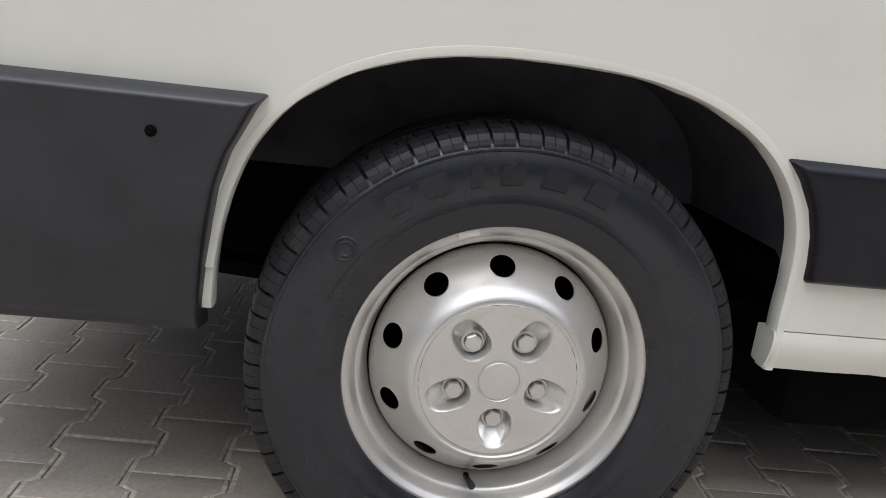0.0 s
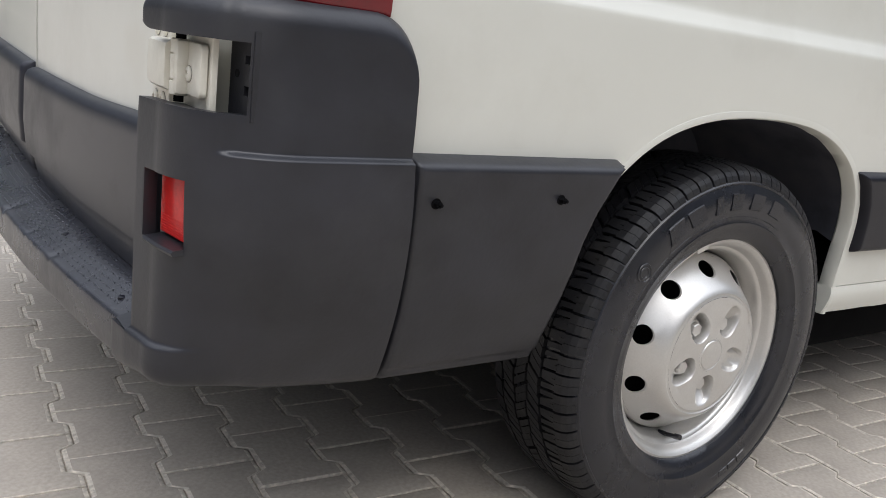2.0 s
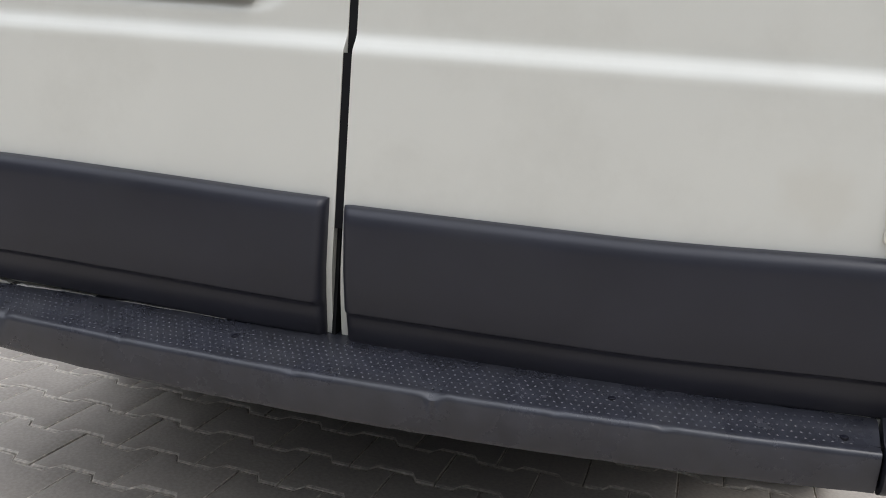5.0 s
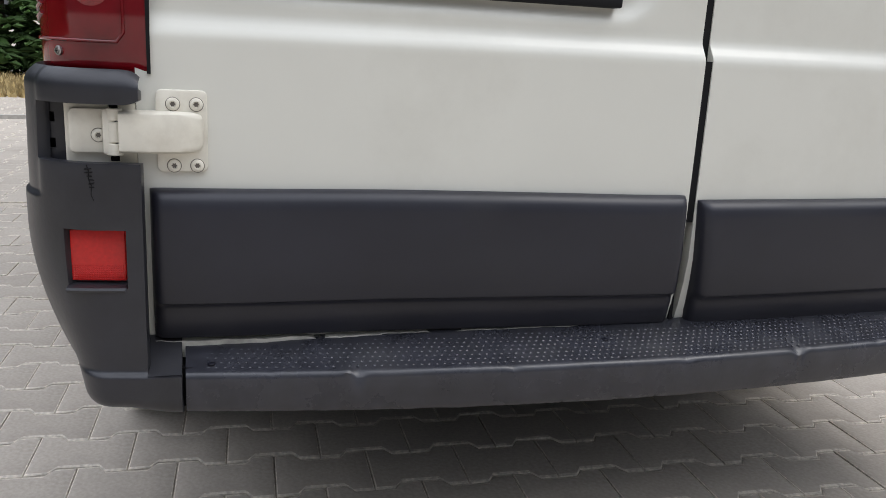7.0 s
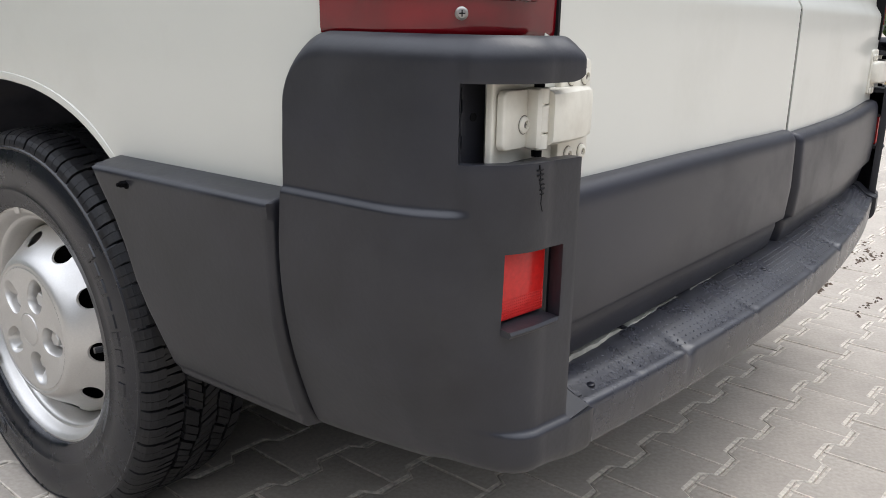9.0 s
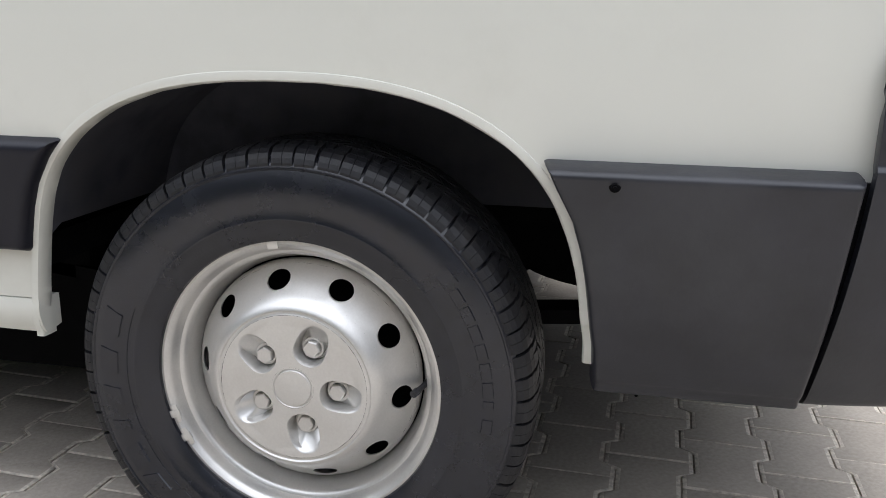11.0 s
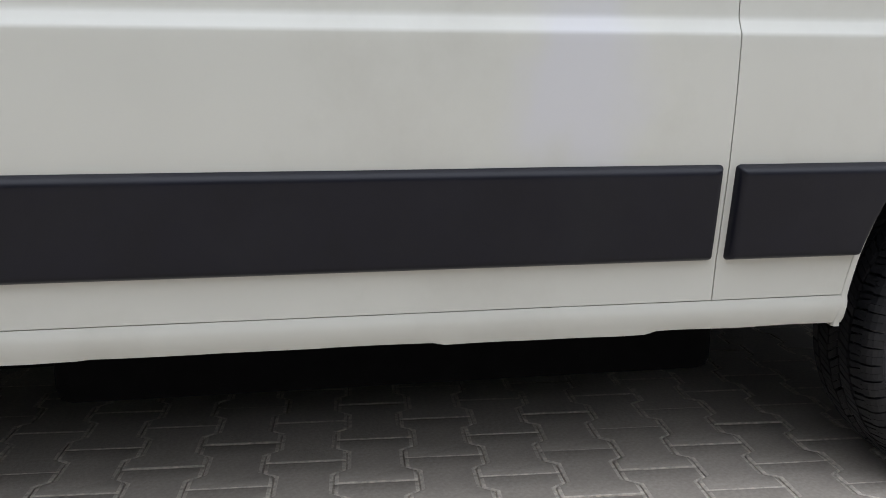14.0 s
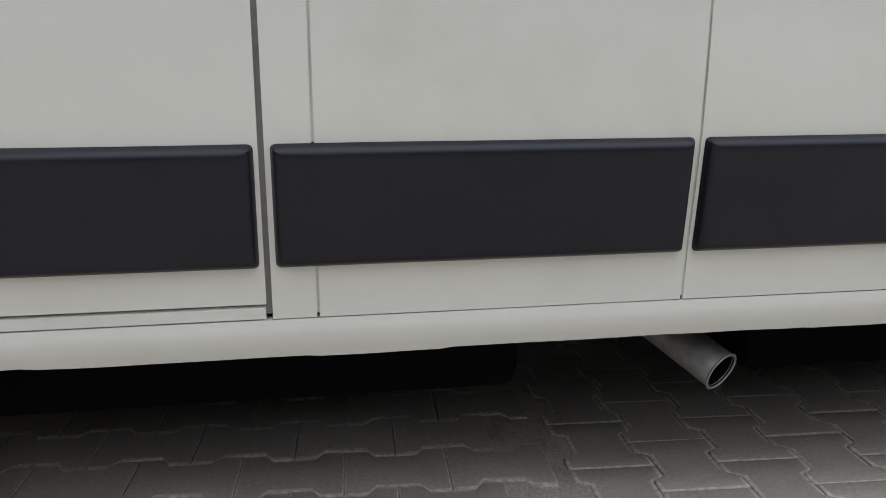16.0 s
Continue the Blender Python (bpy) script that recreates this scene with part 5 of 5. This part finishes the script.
for k in range(28):
    a = math.tau * k / 28
    rad = side_a * math.cos(a) + side_b * math.sin(a)
    lip.append([end + rad * 0.0335 - way * 0.003, end + rad * 0.0355, end + rad * 0.0345 + way * 0.0015, end + rad * 0.0305 + way * 0.0005, end + rad * 0.030 - way * 0.004])
verts = [[bm.verts.new(p) for p in sec] for sec in lip]
for k in range(28):
    for j in range(4):
        bm.faces.new((verts[k][j], verts[k][j + 1], verts[(k + 1) % 28][j + 1], verts[(k + 1) % 28][j]))
pipe = part("exhaust_pipe", bm, PIPE, van, "grey metal exhaust tail pipe")
bm = bmesh.new()
add_tube(bm, list(reversed(line)), 0.0302, 28, False)
part("bore", bm, DARK, pipe, "black inside of the pipe")

# wing mirrors
for sign in (1, -1):
    flip = Matrix.Diagonal((sign, 1, 1, 1))
    bm = bmesh.new()
    rounded_plate(bm, 0.925, 1.045, 1.12, 1.52, 3.158, 3.27, 0.055, 0.012)
    bmesh.ops.transform(bm, matrix=flip, verts=bm.verts[:])
    mir = part("wing_mirror", bm, PLASTIC, van, "black plastic wing mirror housing")
    for z0, z1 in ((1.23, 1.5), (1.14, 1.215)):
        bm = bmesh.new()
        rounded_plate(bm, 0.935, 1.034, z0, z1, 3.153, 3.162, 0.034, 0.001)
        bmesh.ops.transform(bm, matrix=flip, verts=bm.verts[:])
        part("mirror_glass", bm, MIRROR, mir, "mirror glass")
        bm = bmesh.new()
        rounded_plate(bm, 0.93, 1.04, z0 - 0.006, z1 + 0.006, 3.1555, 3.164, 0.04, 0.001)
        bmesh.ops.transform(bm, matrix=flip, verts=bm.verts[:])
        part("mirror_rim", bm, GAP, mir, "black mirror rim")
    bm = bmesh.new()
    add_tube(bm, [(sign * 0.88, 3.22, 1.2), (sign * 0.96, 3.22, 1.22)], 0.02, 10)
    part("mirror_arm", bm, PLASTIC, mir)

# ---- distance: kerb, dry grass, trees, parked cars ----
bm = bmesh.new()
line = [Vector(p) for p in ((-9.0, 5.4), (-4.0, 6.0), (-1.9, 6.4), (-1.1, 6.95), (-0.6, 8.0), (-0.3, 9.4), (0.1, 12.0), (0.4, 18.0), (0.6, 30.0))]
secs = []
for k, p in enumerate(line):
    d = (line[min(k + 1, len(line) - 1)] - line[max(k - 1, 0)]).normalized()
    n = Vector((-d.y, d.x)) * 0.05
    a, b = p + n, p - n
    secs.append([(a.x, a.y, -0.05), (a.x, a.y, 0.03), (b.x, b.y, 0.035), (b.x, b.y, -0.05)])
add_loft(bm, secs)
tagged(mesh_object("kerb", bm, KERB), "low grey concrete kerb edging the paving", "kerb", kind="structure")


def grass_patch(x0, x1, y0, y1, count, seed, tall):
    r = random.Random(seed)
    verts, faces = [], []
    for _ in range(count):
        x, y, a = r.uniform(x0, x1), r.uniform(y0, y1), r.uniform(0, math.tau)
        h, w = tall * r.uniform(0.4, 1.2), 0.02 + 0.03 * r.random()
        dx, dy, lx, ly = math.cos(a) * w, math.sin(a) * w, r.uniform(-0.5, 0.5) * h, r.uniform(-0.5, 0.5) * h
        b = len(verts)
        verts += [(x - dx, y - dy, -0.01), (x + dx, y + dy, -0.01), (x + lx, y + ly, h)]
        faces.append((b, b + 1, b + 2))
    me = bpy.data.meshes.new("grass")
    me.from_pydata(verts, [], faces)
    me.materials.append(DRYGRASS)
    return tagged(new("dry_grass", me), "dry yellow grass on bare sandy ground", "grass", kind="stuff")


grass_patch(-9.0, 0.2, 8.6, 12.5, 9000, 1, 0.1)
grass_patch(3.0, 14.0, 26, 62, 9000, 2, 0.55)
grass_patch(9.0, 40.0, 1.0, 18.0, 7000, 3, 0.12)


def crown_mesh(name, sprigs, mat):
    """sprigs: place, direction, length, width; each is a bent pair of leaf blades."""
    verts, faces = [], []
    for p, d, ln, w in sprigs:
        s1 = d.cross(Vector((0, 0, 1)))
        s1 = s1.normalized() if s1.length > 0.01 else Vector((1, 0, 0))
        s2 = d.cross(s1)
        for side in (s1, s2 * 0.7 + s1 * 0.3):
            b = len(verts)
            verts += [tuple(p), tuple(p + d * ln * 0.45 + side * w), tuple(p + d * ln - Vector((0, 0, ln * 0.12))), tuple(p + d * ln * 0.45 - side * w)]
            faces.append((b, b + 1, b + 2, b + 3))
    me = bpy.data.meshes.new(name)
    me.from_pydata(verts, [], faces)
    me.materials.append(mat)
    return me


def conifer(seed, height, spread_r):
    r = random.Random(seed)
    bm = bmesh.new()
    add_tube(bm, [(0, 0, -0.05), (0.02, 0, height * 0.4), (0, 0.02, height * 0.97)], [0.12, 0.08, 0.012], 8)
    top = mesh_object("conifer", bm, BARK)
    sprigs = []
    z = 0.15
    while z < height:
        reach = spread_r * (1 - z / height) ** 0.8 + 0.12
        for _ in range(15):
            a = r.uniform(0, math.tau)
            d = Vector((math.cos(a), math.sin(a), r.uniform(-0.12, 0.25)))
            n = max(3, int(reach / 0.17))
            for k in range(n):
                f = (k + 0.6) / n
                p = Vector((0, 0, z)) + d * reach * f + Vector((0, 0, -0.25 * reach * f * f))
                for sgn in (-1, 1):
                    side = Vector((-d.y, d.x, 0)) * sgn * r.uniform(0.5, 1.0)
                    sprigs.append((p, (d * 0.7 + side + Vector((0, 0, r.uniform(-0.3, 0.1)))).normalized(), r.uniform(0.2, 0.36), r.uniform(0.045, 0.08)))
        z += 0.2 + 0.05 * r.random()
    crown = new("crown", crown_mesh("crown", sprigs, LEAF_DARK))
    crown.parent = top
    return tagged(top, "dense dark green conifer standing in dry grass", "tree", "conifer row")


def broadleaf(seed, height, clear, wide, group, label):
    r = random.Random(seed)
    bm = bmesh.new()
    add_tube(bm, [(0, 0, -0.1), (0.1, 0, height * 0.35), (0.05, 0.1, height * 0.7), (0, 0, height * 0.95)], [0.22, 0.16, 0.1, 0.03], 8)
    limbs = []
    for _ in range(14):
        z = r.uniform(clear, height * 0.92)
        a = r.uniform(0, math.tau)
        reach = wide * (0.35 + 0.65 * math.sin(math.pi * min(1, max(0.05, (z - clear + 0.5) / (height - clear + 0.5)))))
        end = Vector((math.cos(a) * reach, math.sin(a) * reach, z + r.uniform(0.2, 1.0)))
        limbs.append((Vector((0, 0, z)), end))
        add_tube(bm, [(0, 0, z), tuple((Vector((0, 0, z)) + end) / 2 + Vector((0, 0, 0.15))), tuple(end)], [0.07, 0.045, 0.015], 6)
    top = mesh_object("tree", bm, BARK)
    sprigs = []
    for base, end in limbs:
        for _ in range(190):
            f = r.uniform(0.3, 1.1)
            p = base.lerp(end, f) + Vector((r.gauss(0, 0.45), r.gauss(0, 0.45), r.gauss(0, 0.4)))
            d = Vector((r.uniform(-1, 1), r.uniform(-1, 1), r.uniform(-0.6, 0.6))).normalized()
            sprigs.append((p, d, r.uniform(0.25, 0.55), r.uniform(0.1, 0.2)))
    crown = new("crown", crown_mesh("leaves", sprigs, LEAF))
    crown.parent = top
    return tagged(top, label, "tree", group)


first = conifer(21, 5.2, 1.5)
first.matrix_basis = pose(-0.9, 13.6, 0)
second = conifer(22, 4.6, 1.35)
second.matrix_basis = pose(-2.3, 13.3, 0, 0, 0, 40)
rnd = random.Random(8)
# conifers repeated out of view, added to darken the van's left side
unseen_row = [(-3.7, 13.1), (-5.0, 12.6), (-6.3, 12.0), (-7.5, 11.0), (-8.6, 9.9), (-9.4, 8.6), (-10.0, 7.2), (-10.3, 5.8), (-10.5, 4.4), (-10.6, 3.0), (-10.7, 1.6), (-10.8, 0.2), (-10.9, -1.2)]
for k, (x, y) in enumerate(unseen_row):
    copy_thing(first if k % 2 else second, pose(x, y, 0, 0, 0, rnd.uniform(0, 360)))
tall_a = broadleaf(31, 17, 5.0, 3.2, "forest trees", "tall forest tree with bare lower trunk and green crown")
tall_a.matrix_basis = pose(-3.0, 92, 0)
tall_b = broadleaf(32, 15, 3.0, 3.4, "forest trees", "tall forest tree with bare lower trunk and green crown")
tall_b.matrix_basis = pose(1.5, 96, 0)
for k in range(34):
    x, y = -22 + (k % 17) * 2.9 + rnd.uniform(-1, 1), 88 + (k // 17) * 8 + rnd.uniform(-3, 3)
    copy_thing(tall_a if k % 2 else tall_b, pose(x, y, 0, 0, 0, rnd.uniform(0, 360)))
for x, y in ((9, 70), (8, 62), (11, 55), (12.5, 47), (14, 40), (7.2, 80), (38, 6), (40, 11), (39, 16), (41, 1), (42, 21), (36, 27)):
    copy_thing(tall_b if int(y) % 2 else tall_a, pose(x, y, 0, 0, 0, rnd.uniform(0, 360)))
bush = broadleaf(41, 5.0, 0.4, 2.0, "green bushes", "bright green bush beside the dry grass")
bush.matrix_basis = pose(5.6, 44, 0)
for x, y in ((6.6, 52), (7.4, 38), (-4.5, 84), (-0.5, 88), (3.5, 86), (34, 9), (33, 3)):
    copy_thing(bush, pose(x, y, 0, 0, 0, rnd.uniform(0, 360)))


def parked_car(where, label):
    car = tagged(new("parked_car"), label, "car", "parked cars")
    bm = bmesh.new()
    secs = []
    for y, w, z0, z1 in ((-2.05, 0.72, 0.4, 0.72), (-1.98, 0.8, 0.3, 0.92), (-1.6, 0.85, 0.24, 0.98), (-0.6, 0.87, 0.22, 0.97), (0.6, 0.87, 0.22, 0.96), (1.4, 0.85, 0.24, 0.9), (1.9, 0.78, 0.3, 0.78), (2.05, 0.68, 0.36, 0.64)):
        secs.append([(-w * 0.94, y, z0), (w * 0.94, y, z0), (w, y, z0 + 0.2), (w * 0.97, y, z1 - 0.1), (w * 0.86, y, z1), (-w * 0.86, y, z1), (-w * 0.97, y, z1 - 0.1), (-w, y, z0 + 0.2)])
    add_loft(bm, secs)
    body = part("body", bm, CARPAINT, car, "silver body")
    bm = bmesh.new()
    add_loft(bm, [[(-w, y, z) , (w, y, z), (w * 0.86, y2, z2), (-w * 0.86, y2, z2)] for y, z, w, y2, z2 in ((-1.75, 0.94, 0.74, -1.3, 1.38), (-0.5, 0.94, 0.78, -0.5, 1.44), (0.9, 0.93, 0.76, 0.2, 1.4))])
    part("cabin_glass", bm, GLASS, car, "dark car windows")
    bm = bmesh.new()
    add_loft(bm, [[(-w, y, z - 0.04), (w, y, z - 0.04), (w * 0.92, y, z), (-w * 0.92, y, z)] for y, z, w in ((-1.34, 1.4, 0.64), (-0.5, 1.47, 0.67), (0.25, 1.43, 0.65))])
    part("roof", bm, CARPAINT, car, "silver roof")
    for sx in (1, -1):
        for y in (-1.28, 1.28):
            bm = bmesh.new()
            add_lathe(bm, [(0.0, 0.02), (0.2, 0.02), (0.22, 0.05), (0.29, 0.05), (0.31, 0.0), (0.31, -0.12), (0.0, -0.12)], 24)
            wheel_part = part("wheel", bm, RUBBER, car)
            wheel_part.matrix_basis = pose(sx * 0.8, y, 0.31, 0, 0, 0 if sx > 0 else 180)
        bm = bmesh.new()
        add_box(bm, sx * 0.66 - 0.1, sx * 0.66 + 0.1, -2.02, -1.9, 0.66, 0.86, 0.02)
        part("tail_light", bm, RED, car)
        bm = bmesh.new()
        add_tube(bm, [(sx * 0.7, -1.6, 0.95), (sx * 0.62, -1.28, 1.39)], 0.04, 6)
        add_tube(bm, [(sx * 0.78, -0.45, 0.95), (sx * 0.67, -0.45, 1.43)], 0.03, 6)
        part("pillar", bm, CARPAINT, car)
    bm = bmesh.new()
    add_box(bm, -0.7, 0.7, -2.12, -1.98, 0.36, 0.56, 0.03)
    part("bumper", bm, CARPAINT, car)
    car.matrix_basis = where
    return car


parked_car(pose(1.6, 70, 0, 0, 0, -4), "silver hatchback parked on the sandy road")
parked_car(pose(23.5, 5.2, 0, 0, 0, -62), "silver estate car parked on sandy ground")

def soil_crumbs():
    """Dark crumbs of soil and dead leaves strewn along the joints."""
    r = random.Random(77)
    verts, faces = [], []
    for streak in range(16):
        cx, cy, ang, run = r.uniform(1.25, 2.0), r.uniform(-0.95, -0.55), r.uniform(-0.5, 0.5), r.uniform(0.05, 0.2)
        for _ in range(34):
            f = r.gauss(0, 0.5) * run
            x, y, w = cx + f * math.cos(ang) + r.gauss(0, 0.008), cy + f * math.sin(ang) + r.gauss(0, 0.008), r.uniform(0.003, 0.011)
            b = len(verts)
            turn = r.uniform(0, 6.3)
            verts += [(x + w * math.cos(turn + k * 1.57) * r.uniform(0.6, 1.2), y + w * math.sin(turn + k * 1.57) * r.uniform(0.4, 1.0), 0.0005) for k in range(4)]
            verts.append((x + r.uniform(-0.3, 0.3) * w, y, 0.001 + w * r.uniform(0.25, 0.6)))
            faces += [(b + k, b + (k + 1) % 4, b + 4) for k in range(4)]
    me = bpy.data.meshes.new("soil_crumbs")
    me.from_pydata(verts, [], faces)
    me.materials.append(SOIL)
    return tagged(new("soil_crumbs", me), "dark brown soil crumbs and dead leaves strewn on pavers", "debris", kind="stuff")


soil_crumbs()

# ---- paving ----
def paver_mesh():
    """One interlocking concrete paver: broad ends, narrow waist, bevelled edges with sand left on them."""
    h, g, q = PERIOD / 2, 0.0018, 0.016
    wide, slim = PITCH / 2 + JOG - g, PITCH / 2 - JOG - g
    e = h - 0.0014
    half = [(-e, -wide), (-h / 2 - q / 2, -wide), (-h / 2 + q / 2, -slim), (h / 2 - q / 2, -slim), (h / 2 + q / 2, -wide), (e, -wide)]
    loop = half + [(-x, -y) for x, y in half]
    rings = []
    bm = bmesh.new()
    for shrink, z in ((0.0, -0.03), (0.0, -0.0016), (0.001, -0.0011), (0.0076, -0.0002), (0.0088, 0.0)):
        ring = []
        for k, (x, y) in enumerate(loop):
            end = abs(abs(x) - e) < 1e-6
            ring.append(bm.verts.new((x - math.copysign(shrink * (0.3 if end else 0.25), x), y - math.copysign(shrink, y), z)))
        rings.append(ring)
    n = len(loop)
    for level, (r0, r1) in enumerate(zip(rings, rings[1:])):
        for k in range(n):
            f = bm.faces.new((r0[k], r0[(k + 1) % n], r1[(k + 1) % n], r1[k]))
            f.material_index = 1 if level < 3 else 0
    bm.faces.new(rings[-1])
    bmesh.ops.recalc_face_normals(bm, faces=bm.faces[:])
    me = bpy.data.meshes.new("paver")
    bm.to_mesh(me)
    bm.free()
    me.materials.append(STONE)
    me.materials.append(EDGE)
    me.shade_smooth()
    me.set_sharp_from_angle(angle=radians(50))
    return me


paving = tagged(new("pavement"), "grey-brown interlocking concrete pavers with sandy joints", "pavement", kind="structure")
STONE_MESH = paver_mesh()
rnd = random.Random(11)
spots = []
LIMIT = 2.215 - ORIGIN[1]
for j in range(-70, 90):
    for i in range(-60, 60):
        u, v = (i + 0.5 + (0.5 if j % 2 else 0.0)) * PERIOD, j * PITCH
        p = Vector(ORIGIN) + E1 * u + E2 * v
        if v + PITCH / 2 < LIMIT and -6.5 < p.y and abs(p.x) < 6:
            spots.append((p.x, p.y, TURN))
for j in range(-45, 45):
    for i in range(0, 34):
        u, v = j * PITCH + 0.03, LIMIT + 0.04 + (i + 0.5 + (0.5 if j % 2 else 0.0)) * PERIOD - 0.02
        p = Vector(ORIGIN) + E1 * u + E2 * v
        if abs(p.x) < 6 and p.y < 8.5:
            spots.append((p.x, p.y, TURN + math.pi / 2))


def nearness(s):
    x, y, _ = s
    dx, dy = max(0.0, abs(x) - 0.95), max(0.0, -1.05 - y, y - 2.6)
    inside = abs(x) < 0.5 and y > -0.6
    return math.hypot(dx, dy) + (1.0 if inside else 0.0)


spots.sort(key=nearness)
rest = spots[300:]
# the others, joined
src = [v.co.copy() for v in STONE_MESH.vertices]
faces = [tuple(p.vertices) for p in STONE_MESH.polygons]
verts, polys = [], []
for x, y, a in rest:
    c, s_ = math.cos(a), math.sin(a)
    dz, tx, ty = rnd.uniform(-0.0012, 0.0012), rnd.uniform(-0.006, 0.006), rnd.uniform(-0.006, 0.006)
    base = len(verts)
    for p in src:
        verts.append((x + c * p.x - s_ * p.y, y + s_ * p.x + c * p.y, p.z + dz + tx * p.x + ty * p.y))
    polys += [tuple(base + k for k in f) for f in faces]
me = bpy.data.meshes.new("pavers")
me.from_pydata(verts, [], polys)
me.materials.append(STONE)
me.materials.append(EDGE)
me.polygons.foreach_set("material_index", [p.material_index for p in STONE_MESH.polygons] * len(rest))
far = new("paver_field", me)
far.parent = paving
tagged(far, "grey-brown concrete pavers", kind="stuff")
for x, y, a in spots[:300]:
    ob = new("paver", STONE_MESH)
    ob.parent = paving
    ob.matrix_basis = Matrix.Translation((x, y, rnd.uniform(-0.0012, 0.0012))) @ Matrix.Rotation(a, 4, "Z") @ Matrix.Rotation(rnd.uniform(-0.006, 0.006), 4, "X") @ Matrix.Rotation(rnd.uniform(-0.006, 0.006), 4, "Y")
